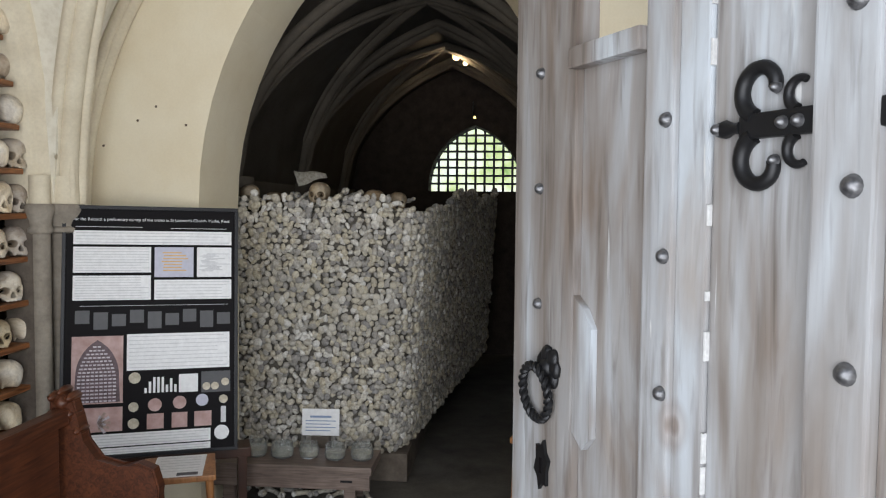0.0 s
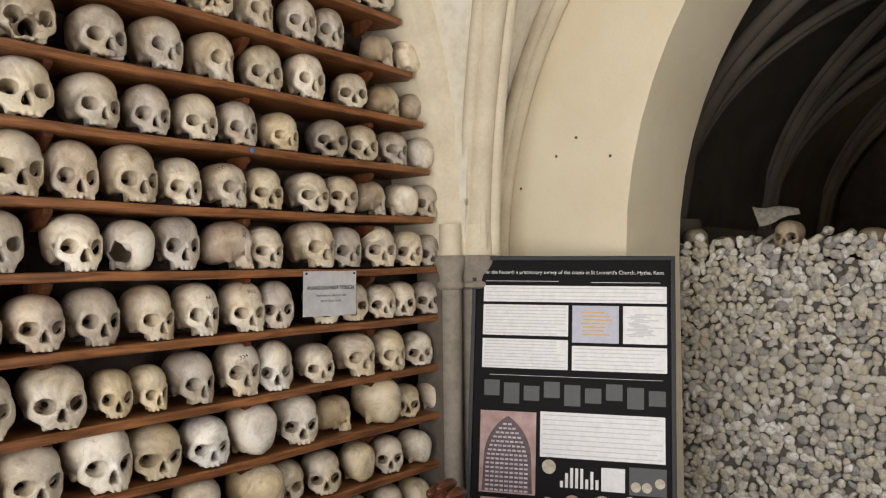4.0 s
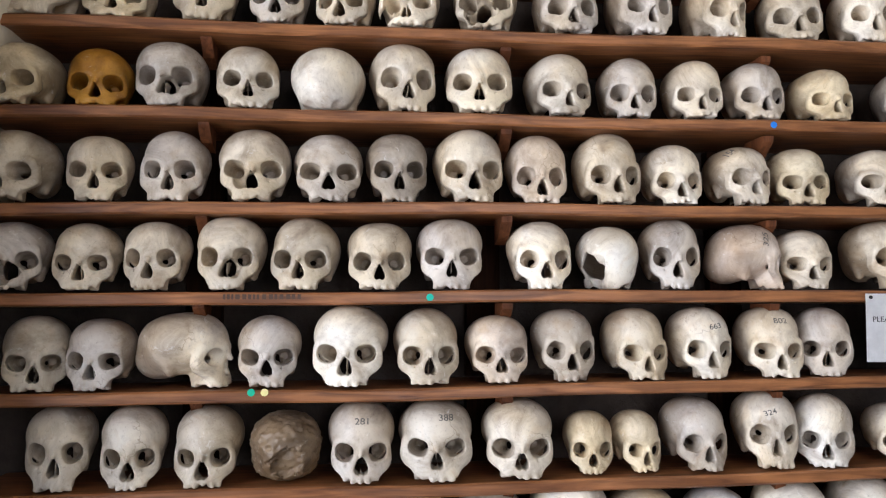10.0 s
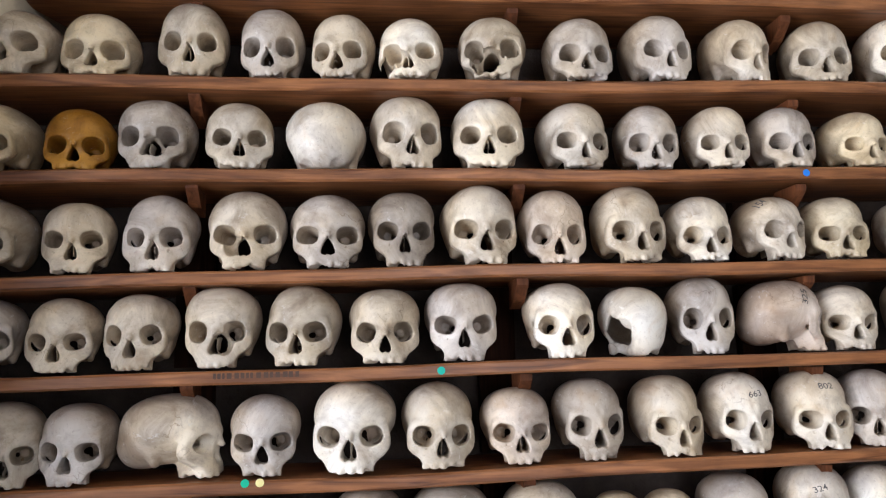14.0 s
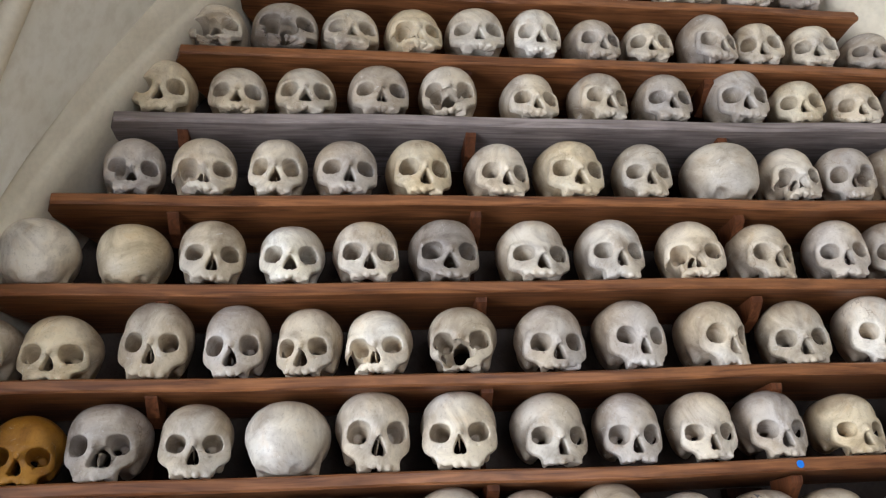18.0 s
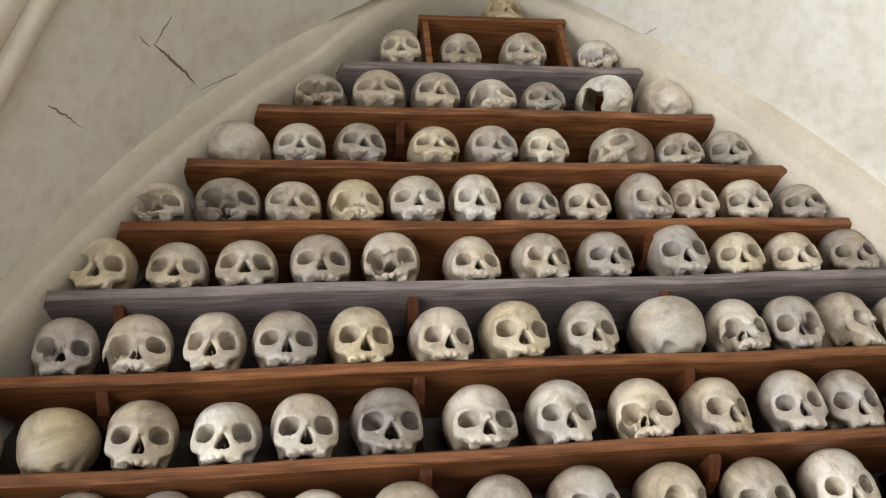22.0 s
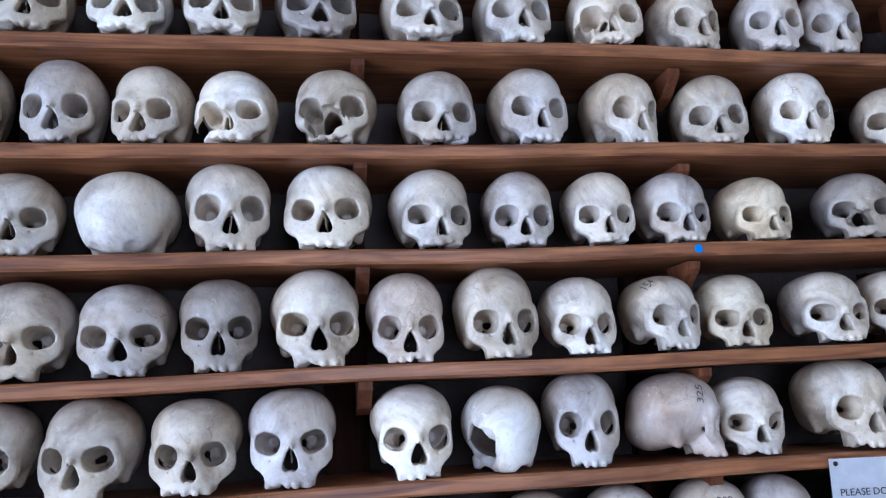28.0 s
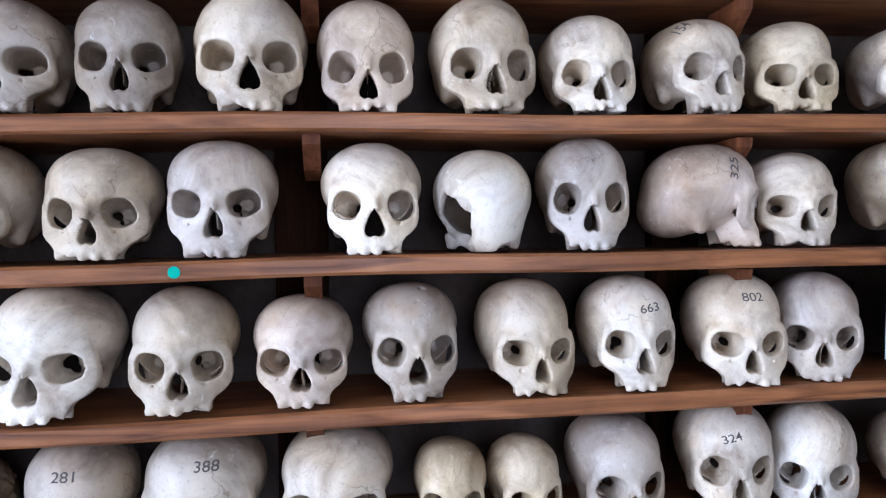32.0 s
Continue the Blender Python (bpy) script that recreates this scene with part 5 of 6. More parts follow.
sepia = mottled("bone_photo", (0.12, 0.07, 0.06), (0.55, 0.42, 0.36), 60.0, 0.5, 160.0, 0.0)
text_grey = plain("text_print", (0.60, 0.60, 0.62), 0.6)
plum = mottled("plum_photo", (0.045, 0.022, 0.026), (0.12, 0.07, 0.085), 40.0, 0.5, 90.0, 0.0)
pale_dash = mottled("pale_photo", (0.30, 0.25, 0.30), (0.62, 0.56, 0.58), 90.0, 0.5, 160.0, 0.0)


def on_board(name, a0, a1, b0, b1, mat, lift=0.0015):
    return part(name, boxed(a0 * BOARD_W, a1 * BOARD_W, -lift, -0.0002 if lift < 0.002 else -0.0016, BOARD_H * (1 - b1), BOARD_H * (1 - b0)), mat, board)


rng = random.Random(8)
for a0, a1, b0, b1, lines in ((0.06, 0.96, 0.100, 0.155, 4), (0.06, 0.49, 0.165, 0.268, 9), (0.06, 0.49, 0.280, 0.378, 9), (0.51, 0.96, 0.298, 0.378, 6), (0.36, 0.95, 0.515, 0.660, 9), (0.08, 0.84, 0.905, 0.955, 4), (0.12, 0.84, 0.960, 0.985, 2)):
    on_board("text_panel", a0, a1, b0, b1, white_paper)
    for k in range(lines):
        b = b0 + (b1 - b0) * (k + 0.6) / (lines + 0.4)
        on_board("text_line", a0 + 0.012, a1 - 0.012 - rng.choice((0, 0, 0.04, 0.10)) * (a1 - a0), b, b + 0.0028, text_grey, 0.0022)
on_board("map", 0.51, 0.735, 0.165, 0.287, lavender)
for k in range(7):
    a = 0.545 + 0.02 * rng.random()
    on_board("map_mark", a, a + 0.10 + 0.05 * rng.random(), 0.185 + 0.012 * k, 0.190 + 0.012 * k, orange_print, 0.0022)
on_board("drawing", 0.755, 0.96, 0.165, 0.287, white_paper)
for k in range(16):
    a, b = 0.765 + 0.05 * rng.random(), 0.19 + 0.075 * k / 16
    on_board("drawing_line", a, min(0.95, a + 0.05 + 0.12 * rng.random()), b, b + 0.0035, text_grey, 0.0022)
on_board("rule", 0.10, 0.94, 0.400, 0.4015, text_grey)
on_board("rule", 0.07, 0.44, 0.0840, 0.0855, white_paper)
on_board("rule", 0.60, 0.93, 0.0870, 0.0885, white_paper)
for k in range(9):
    a = 0.075 + 0.1 * k
    on_board("note", a, a + 0.078, 0.418 + 0.008 * (k % 3), 0.47 + 0.012 * ((k * 2) % 3), print_grey)
on_board("photograph", 0.06, 0.34, 0.520, 0.785, flesh)
arch_pts = [(0.075, 0.0)] + [(0.20 - 0.118 * (arch_width(APEX * k / 10) / HALF), 0.42 + 0.56 * k / 10) for k in range(11)]
arch_pts += [(0.40 - x, zz) for x, zz in reversed(arch_pts[:-1])]
bm = outline_prism([(x * BOARD_W, BOARD_H * (0.22 + 0.25 * zz)) for x, zz in arch_pts], 0.0006)
bmesh.ops.translate(bm, verts=bm.verts, vec=(0, -0.0024, 0))
part("photograph_subject", bm, plum, board)
for k in range(16):
    b = 0.772 - 0.0142 * k
    w = 0.118 * (1.0 if k < 6 else arch_width(APEX * min(1, (k - 5) / 11.0)) / HALF)
    n = max(2, round(w * 2 / 0.026))
    for j in range(n):
        a0 = 0.20 - w * 0.92 + 1.84 * w * j / n
        on_board("photograph_dash", a0, a0 + 1.84 * w / n - 0.006, b, b + 0.0062, pale_dash, 0.0030)
on_board("photograph", 0.07, 0.34, 0.800, 0.895, flesh)
for k in range(11):
    a, r = radians(200 + 14 * k), 0.035 + 0.02 * (k % 2)
    ray = outline_prism([(-0.004, 0.0), (0.004, 0.0), (0.006, r), (-0.006, r)], 0.0008)
    part("photograph_bone", ray, sepia if k % 3 else pale_dash, board).matrix_local = pose(0.205 * BOARD_W, -0.0024, BOARD_H * 0.140, 0, 90 + 14 * k - 70, 0)
for k, h in enumerate((0.020, 0.045, 0.062, 0.062, 0.062, 0.030, 0.055, 0.030)):
    on_board("chart_bar", 0.46 + 0.024 * k, 0.474 + 0.024 * k, 0.752 - h, 0.752, white_paper)
on_board("text_panel", 0.655, 0.765, 0.682, 0.755, white_paper)
on_board("inset", 0.785, 0.955, 0.675, 0.760, print_grey)
disc = lambda a, b, r, mat: part("small_photograph", lathe([(r, 0), (r, 0.0008)], 18), mat, board)
for a, b, r, mat in ((0.405, 0.690, 0.026, bone), (0.815, 0.735, 0.018, bone), (0.865, 0.735, 0.018, bone), (0.925, 0.72, 0.018, bone), (0.905, 0.925, 0.034, white_paper), (0.400, 0.805, 0.022, bone), (0.400, 0.870, 0.024, bone), (0.52, 0.800, 0.030, flesh), (0.66, 0.795, 0.030, flesh), (0.79, 0.790, 0.028, lavender), (0.915, 0.790, 0.020, bone)):
    disc(a, b, r, mat).matrix_local = pose(a * BOARD_W, -0.0012, BOARD_H * (1 - b), 90, 0, 0)
for a0, a1 in ((0.475, 0.570), (0.615, 0.705), (0.745, 0.845)):
    on_board("small_photograph", a0, a1, 0.835, 0.895, flesh)
on_board("small_photograph", 0.90, 0.93, 0.82, 0.885, text_grey)
writing("heading", "For the Record: a preliminary survey of the crania in St Leonard's Church, Hythe, Kent", 0.0195, white_paper, board, pose(0.5 * BOARD_W, -0.0015, BOARD_H * 0.945, 90, 0, 0))
stand = thing("board_plinth", "low dark wooden crate under the display board", "crate", pose(0.495, 1.915, FLOOR, 0, 0, 23))
part("top", boxed(-0.40, 0.40, -0.07, 0.07, 0.36, 0.405, 0.004), pew_wood, stand)
for x in (-0.38, 0.34):
    part("side", boxed(x, x + 0.04, -0.065, 0.065, 0.001, 0.36, 0.003), pew_wood, stand)

# small fixings on the plaster
for x, z in ((0.390, 1.936), (0.541, 1.845), (0.296, 1.868), (0.119, 1.745)):
    hole = link_mesh("wall_plug", lathe([(0.005, 0), (0.0065, 0.003), (0.003, 0.006)], 10), plain("rusty_plug", (0.13, 0.09, 0.06), 0.8))
    hole.matrix_world = pose(x, NORTH_Y - 0.001, z, 90, 0, 0)
    tagged(hole, "small rusty plug sunk in the plastered wall", "wall plug", "plugs in the plaster")


# ---- bench with jars before the stack ----
bench_wood = material("grey_bench_wood", wood_build((0.10, 0.075, 0.06), (0.24, 0.19, 0.16), 0))
bench = thing("low_bench", "low worn wooden bench carrying glass jars", "bench", pose(1.01, 2.38, FLOOR))
part("top", boxed(-0.43, 0.43, -0.15, 0.15, 0.205, 0.245, 0.004), bench_wood, bench)
part("apron", boxed(-0.42, 0.42, -0.145, -0.120, 0.125, 0.2045, 0.003), bench_wood, bench)
part("label_plate", boxed(0.27, 0.33, -0.149, -0.1455, 0.165, 0.175), iron, bench)
for x in (-0.36, 0.28):
    for y in (-0.115, 0.10):
        part("leg", boxed(x, x + 0.06, y, y + 0.04, 0.0, 0.2045 if y > 0 else 0.124, 0.003), bench_wood, bench)


def jar_glass(nt, b):
    b.inputs["Base Color"].default_value = (0.90, 0.93, 0.92, 1)
    b.inputs["Roughness"].default_value = 0.06
    b.inputs["Transmission Weight"].default_value = 0.9


glass = material("clear_glass", jar_glass)
coins = mottled("coppery_bits", (0.12, 0.10, 0.06), (0.40, 0.36, 0.26), 120.0, 0.5, 250.0, 0.5, 0.003)
for i in range(6):
    x = 0.655 + 0.142 * i
    r = 0.050 + 0.004 * (i % 3)
    jar = thing("glass_jar", "small round glass jar half full of bits", "jar", pose(x, 2.36 + 0.01 * (i % 2), FLOOR + 0.246), "jars on the low bench")
    part("vessel", lathe([(r * 0.8, 0), (r, 0.012), (r * 1.04, 0.045), (r * 0.92, 0.066), (r * 0.95, 0.078), (r * 0.89, 0.078), (r * 0.86, 0.066), (r * 0.96, 0.045), (r * 0.92, 0.014), (r * 0.7, 0.008)], 22), glass, jar, smooth=True)
    part("contents", lathe([(r * 0.68, 0.0085), (r * 0.90, 0.016), (r * 0.93, 0.040), (r * 0.5, 0.046)], 18), coins, jar, smooth=True)
card = thing("notice_card", "white printed card propped against the bones", "sign", pose(1.085, 2.605, 0.247, -6, 0, 3))
part("sheet", boxed(-0.105, 0.105, -0.001, 0.001, -0.074, 0.074), white_paper, card)
blue_ink = plain("blue_print", (0.20, 0.28, 0.45), 0.6)
part("heading_bar", boxed(-0.06, 0.06, -0.0018, -0.0012, 0.025, 0.036), blue_ink, card)
for k in range(4):
    part("text_bar", boxed(-0.085, 0.085 - 0.03 * (k % 2), -0.0018, -0.0012, 0.005 - 0.018 * k, 0.010 - 0.018 * k), blue_ink, card)
foot = thing("card_foot", "small dark block holding the printed card", "block", pose(1.085, 2.61, FLOOR))
part("block", boxed(-0.05, 0.05, -0.025, 0.03, 0.0, 0.290, 0.004), dark_stone, foot)
for i in range(9):
    b = link_mesh("loose_bone", long_bone(0.10 + 0.02 * (i % 3), 0.012), stacked_bone, smooth=True)
    b.matrix_world = pose(0.70 + 0.085 * i, 2.44 + 0.03 * (i % 2), FLOOR + 0.022, 90, 0, 25 * i)
    tagged(b, "loose grey bone fragment on the floor under the bench", "bone", "loose bones under the bench")


# ---- stools ----
def stool(x, y, turn, size, height, sheets, label):
    st = thing("stool", label, "stool", pose(x, y, FLOOR, 0, 0, turn))
    h = size / 2
    part("seat", boxed(-h, h, -h, h, height - 0.025, height, 0.006), pine, st)
    for a in (-1, 1):
        for b in (-1, 1):
            part("leg", tube([(a * h * 0.82, b * h * 0.82, height - 0.026), (a * h * 0.95, b * h * 0.95, 0)], [0.016, 0.013], 10), pine, st, smooth=True)
    for a in (-1, 1):
        part("rail", tube([(a * h * 0.88, -h * 0.88, height * 0.45), (a * h * 0.88, h * 0.88, height * 0.45)], 0.009, 8), pine, st, smooth=True)
    for k in range(sheets):
        sheet = thing("printed_sheet", "white printed sheet lying on the stool", "paper", pose(x, y, FLOOR + height + 0.001 + 0.0022 * k, 0, 0, turn + 9 * k - 4), "sheets on the stools")
        part("sheet", boxed(-0.105, 0.105, -0.14, 0.14, 0, 0.001), white_paper, sheet)
        for j in range(6):
            part("text_bar", boxed(-0.085, 0.085, 0.105 - 0.035 * j, 0.11 - 0.035 * j, 0.0011, 0.0016), text_grey, sheet)
        part("picture", boxed(0.0, 0.085, -0.125, -0.09, 0.0011, 0.0017), print_grey, sheet)
    return st


pine = material("orange_stool_wood", wood_build((0.20, 0.085, 0.025), (0.42, 0.20, 0.07), 2))
stool(0.72, 1.58, 22, 0.30, 0.45, 1, "small orange-brown wooden stool with a printed sheet")
stool(2.305, 1.55, -18, 0.27, 0.66, 3, "small wooden stool covered with loose papers")


# ---- pew in front of the shelves ----
pew_grain = material("red_pew_wood", wood_build((0.030, 0.009, 0.004), (0.105, 0.034, 0.013), 1))
pew = thing("pew", "red-brown wooden church pew with a carved end", "pew", pose(0.60, 0.0, FLOOR))
part("back_rail", boxed(-0.030, 0.022, -0.75, 0.93, 0.815, 0.870, 0.010), pew_grain, pew)
for k in range(4):
    y0 = -0.74 + 0.415 * k
    part("back_panel", boxed(-0.012, 0.008, y0 + 0.045, y0 + 0.38, 0.30, 0.8145, 0.003), pew_grain, pew)
    part("stile", boxed(-0.022, 0.014, y0, y0 + 0.0445, 0.10, 0.8145, 0.004), pew_grain, pew)
part("seat", boxed(0.0145, 0.40, -0.74, 0.925, 0.42, 0.455, 0.006), pew_grain, pew)
curve = [(-0.055, 0.0), (-0.055, 0.90), (-0.02, 0.925), (0.030, 0.905), (0.045, 0.84), (0.060, 0.75), (0.11, 0.685), (0.19, 0.665), (0.26, 0.685), (0.315, 0.665), (0.335, 0.60), (0.325, 0.50), (0.36, 0.44), (0.38, 0.30), (0.38, 0.0)]
bm = outline_prism(curve, 0.055)
bmesh.ops.bevel(bm, geom=[e for e in bm.edges if abs(e.verts[0].co.y - e.verts[1].co.y) < 1e-6], offset=0.007, segments=2, affect="EDGES")
bmesh.ops.translate(bm, verts=bm.verts, vec=(0, 0.932, 0))
part("end_panel", bm, pew_grain, pew, "shaped pew end with a scrolled arm")
for a, b, r in ((-0.012, 0.885, 0.034), (-0.040, 0.850, 0.022), (0.016, 0.848, 0.024), (-0.012, 0.820, 0.026), (-0.045, 0.905, 0.018), (0.020, 0.905, 0.018), (0.045, 0.790, 0.017), (-0.012, 0.925, 0.016)):
    bm = bmesh.new()
    bmesh.ops.create_icosphere(bm, subdivisions=3, radius=1.0)
    for v in bm.verts:
        v.co = Vector((v.co.x * r * (1 + 0.25 * math.sin(5 * math.atan2(v.co.z, v.co.x))), v.co.y * 0.045, v.co.z * r * (1 + 0.2 * math.cos(4 * math.atan2(v.co.z, v.co.x)))))
    part("carved_leaf", bm, pew_grain, pew, smooth=True).matrix_local = pose(a, 0.960, b)


# ---- table with bones beside the archway ----
table_at = pose(2.40, 1.885, FLOOR, 0, 0, -23)
side_table = thing("side_table", "small grey wooden table with bones laid out", "table", table_at)
part("top", boxed(-0.20, 0.20, -0.17, 0.17, 0.722, 0.750, 0.004), bench_wood, side_table)
part("apron", boxed(-0.18, 0.18, -0.155, -0.135, 0.65, 0.7215, 0.003), bench_wood, side_table)
for x in (-0.18, 0.14):
    for y in (-0.135, 0.11):
        part("leg", boxed(x, x + 0.04, y, y + 0.04, 0, 0.6495 if y < 0 else 0.7215, 0.003), bench_wood, side_table)
for i in range(8):
    b = link_mesh("loose_bone", long_bone(0.13 + 0.04 * (i % 3), 0.008), bone, smooth=True)
    b.matrix_world = table_at @ pose(-0.13 + 0.036 * i, 0.03 * ((i * 5) % 3 - 1), 0.7625 + 0.011 * (i % 2), 90, 0, 58 + 11 * ((i * 3) % 5))
    tagged(b, "pale long bone laid out on the side table", "bone", "bones on the side table")


# ---- long table with carved stones along the passage ----
long_table = thing("long_table", "long dark wooden table against the passage wall", "table", pose(2.56, 3.95, FLOOR))
part("top", boxed(-0.085, 0.085, -1.15, 1.15, 0.955, 0.990, 0.005), pew_wood, long_table)
part("shelf", boxed(-0.08, 0.08, -1.12, 1.12, 0.56, 0.59, 0.004), pew_wood, long_table)
for y in (-1.10, 0.0, 1.06):
    part("leg", boxed(-0.075, -0.03, y, y + 0.045, 0.0, 0.5595, 0.004), pew_wood, long_table)
    part("upright", boxed(-0.075, -0.03, y, y + 0.045, 0.5905, 0.9545, 0.004), pew_wood, long_table)
stone_rng = random.Random(12)
for k in range(9):
    bm = bmesh.new()
    bmesh.ops.create_cube(bm, size=1.0)
    bmesh.ops.subdivide_edges(bm, edges=bm.edges[:], cuts=4, use_grid_fill=True)
    w, d, h = stone_rng.uniform(0.10, 0.15), stone_rng.uniform(0.14, 0.24), stone_rng.uniform(0.10, 0.22)
    for v in bm.verts:
        r = 1 - 0.14 * max(0.0, v.co.length - 0.6) + 0.10 * noise.noise(v.co * 3.0 + Vector((k * 5.0, 0, 0)))
        v.co = Vector((v.co.x * w * r, v.co.y * d * r, max(0.0, (v.co.z + 0.5) * h * r)))
    block = link_mesh("carved_stone", bm, dark_stone, smooth=True)
    block.matrix_world = pose(2.55, 2.98 + 0.235 * k, FLOOR + 0.5915, 0, 0, stone_rng.uniform(-12, 12))
    tagged(block, "broken grey carved stone block on the table's lower shelf", "stone", "carved stones in the passage")


# ---- the open door ----
def oak_build(nt, bsdf):
    tc = nt.nodes.new("ShaderNodeTexCoord")
    info = nt.nodes.new("ShaderNodeObjectInfo")
    stretch = nt.nodes.new("ShaderNodeMapping")
    stretch.inputs["Scale"].default_value = (20.0, 20.0, 1.6)
    nt.links.new(tc.outputs["Object"], stretch.inputs["Vector"])
    shift = nt.nodes.new("ShaderNodeVectorMath")
    shift.operation = "MULTIPLY_ADD"
    shift.inputs[1].default_value = (1, 1, 1)
    times = nt.nodes.new("ShaderNodeMath")
    times.operation = "MULTIPLY"
    times.inputs[1].default_value = 30.0
    nt.links.new(info.outputs["Random"], times.inputs[0])
    nt.links.new(stretch.outputs[0], shift.inputs[0])
    nt.links.new(times.outputs[0], shift.inputs[2])

    def n(scale, detail, dist):
        t = nt.nodes.new("ShaderNodeTexNoise")
        t.inputs["Scale"].default_value, t.inputs["Detail"].default_value, t.inputs["Distortion"].default_value = scale, detail, dist
        nt.links.new(shift.outputs[0], t.inputs["Vector"])
        return t.outputs[0]
    streak, fine = n(0.45, 4.0, 0.8), n(2.4, 9.0, 0.5)
    stretched = nt.nodes.new("ShaderNodeMapping")
    stretched.inputs["Scale"].default_value = (5.0, 5.0, 1.3)
    nt.links.new(tc.outputs["Object"], stretched.inputs["Vector"])
    wash = nt.nodes.new("ShaderNodeTexNoise")
    wash.inputs["Scale"].default_value, wash.inputs["Detail"].default_value, wash.inputs["Distortion"].default_value = 1.6, 5.0, 0.6
    nt.links.new(stretched.outputs[0], wash.inputs["Vector"])
    base = ramp(nt, streak, [(0.28, (0.15, 0.115, 0.092)), (0.42, (0.27, 0.24, 0.215)), (0.54, (0.37, 0.36, 0.355)), (0.66, (0.52, 0.54, 0.56))]).outputs[0]
    lines = ramp(nt, fine, [(0.30, (0.50, 0.46, 0.43)), (0.48, (1, 1, 1))]).outputs[0]
    tint = ramp(nt, wash.outputs[0], [(0.36, (0.78, 0.66, 0.56)), (0.47, (0.93, 0.89, 0.86)), (0.54, (1.08, 1.10, 1.12)), (0.66, (1.30, 1.36, 1.42))]).outputs[0]
    colour = mix(nt, mix(nt, base, lines, 0.75, "MULTIPLY"), tint, 0.8, "MULTIPLY")
    colour = mix(nt, colour, (0.70, 0.70, 0.71), 1.0, "MULTIPLY")
    # knots and flakes of old white paint
    place = nt.nodes.new("ShaderNodeMapping")
    place.inputs["Scale"].default_value = (1.0, 0.3, 0.7)
    nt.links.new(tc.outputs["Object"], place.inputs["Vector"])
    cell = nt.nodes.new("ShaderNodeTexVoronoi")
    cell.inputs["Scale"].default_value = 4.5
    nt.links.new(place.outputs[0], cell.inputs["Vector"])
    knot = ramp(nt, cell.outputs["Distance"], [(0.03, (0.55, 0.42, 0.34)), (0.06, (0.95, 0.86, 0.80)), (0.10, (0.8, 0.74, 0.70)), (0.15, (1, 1, 1))]).outputs[0]
    colour = mix(nt, colour, knot, 0.8, "MULTIPLY")
    flake = ramp(nt, n(1.1, 8.0, 2.0), [(0.70, (0, 0, 0)), (0.74, (1, 1, 1))]).outputs[0]
    colour = mix(nt, colour, (0.48, 0.48, 0.48), flake)
    nt.links.new(colour, bsdf.inputs["Base Color"])
    bsdf.inputs["Roughness"].default_value = 0.82
    bump(nt, bsdf, fine, 0.6, 0.003)


oak = material("weathered_silver_oak", oak_build)
stud_iron = mottled("worn_iron", (0.05, 0.05, 0.055), (0.22, 0.22, 0.23), 90.0, 0.35, 200.0, 0.2, 0.001, metal=0.7)
# local x runs from the free edge to the hinges, -y faces outdoors
dx = Vector((0.49, -0.872, 0)).normalized()
door_m = Matrix((dx, Vector((0, 0, 1)).cross(dx), Vector((0, 0, 1)))).transposed().to_4x4()
door_m.translation = Vector((2.152, 0.03, FLOOR))
door = thing("door_1", "weathered grey oak plank door standing open, iron studded", "door", door_m, kind="structure")
Z = lambda z: z - FLOOR
TOP = Z(2.22)


def plank(x0, x1, y0, y1, z0, z1, name="plank", bevel=0.005):
    return part(name, boxed(x0, x1, y0, y1, z0, z1, bevel), oak, door)


plank(0.0, 0.212, -0.020, 0.030, 0.02, TOP)
plank(0.2125, 0.404, -0.004, 0.026, 0.02, Z(1.735))
plank(0.2125, 0.404, -0.004, 0.026, Z(2.05), TOP)
plank(0.4045, 0.470, -0.022, 0.030, 0.02, TOP)
plank(0.4705, 0.533, -0.012, 0.028, 0.02, TOP)
plank(0.5360, 0.714, -0.006, 0.026, 0.02, TOP)
plank(0.7145, 0.800, -0.024, 0.030, 0.02, TOP)
plank(0.8005, 0.98, -0.006, 0.026, 0.02, TOP)
plank(0.205, 0.402, -0.034, -0.0045, Z(1.700), Z(1.738), "ledge")
bm = outline_prism([(0.213, Z(1.295)), (0.243, Z(1.275)), (0.268, Z(1.24)), (0.268, Z(1.045)), (0.246, Z(1.02)), (0.213, Z(1.045))], 0.014)
bmesh.ops.translate(bm, verts=bm.verts, vec=(0, -0.0185, 0))
part("lock_block", bm, oak, door)


def stud(x, z, y, r=0.0125):
    prof = [(r * 1.15, 0.0), (r * 1.05, 0.003), (r * 0.85, 0.008), (r * 0.4, 0.0115), (0.001, 0.0125)]
    part("stud", lathe(prof, 14), stud_iron, door, smooth=True).matrix_local = pose(x, y, Z(z), 90, 0, 0)


for z in (1.925, 1.710, 1.490, 1.267, 0.85, 0.62, 0.40):
    stud(0.097, z, -0.0205, 0.010)
for z in (1.806, 1.586, 1.381, 1.171, 0.95, 0.72):
    stud(0.456, z, -0.0225, 0.0105)
for z in (1.90, 1.690, 1.480, 1.265, 1.05, 0.83):
    stud(0.772, z, -0.0245, 0.0125)


# remains of old white filler in the plank joint
filler = mottled("flaking_white_filler", (0.45, 0.45, 0.45), (0.62, 0.62, 0.62), 60.0, 0.8, 150.0, 0.2, 0.001)
filler_rng = random.Random(3)
z = 0.70
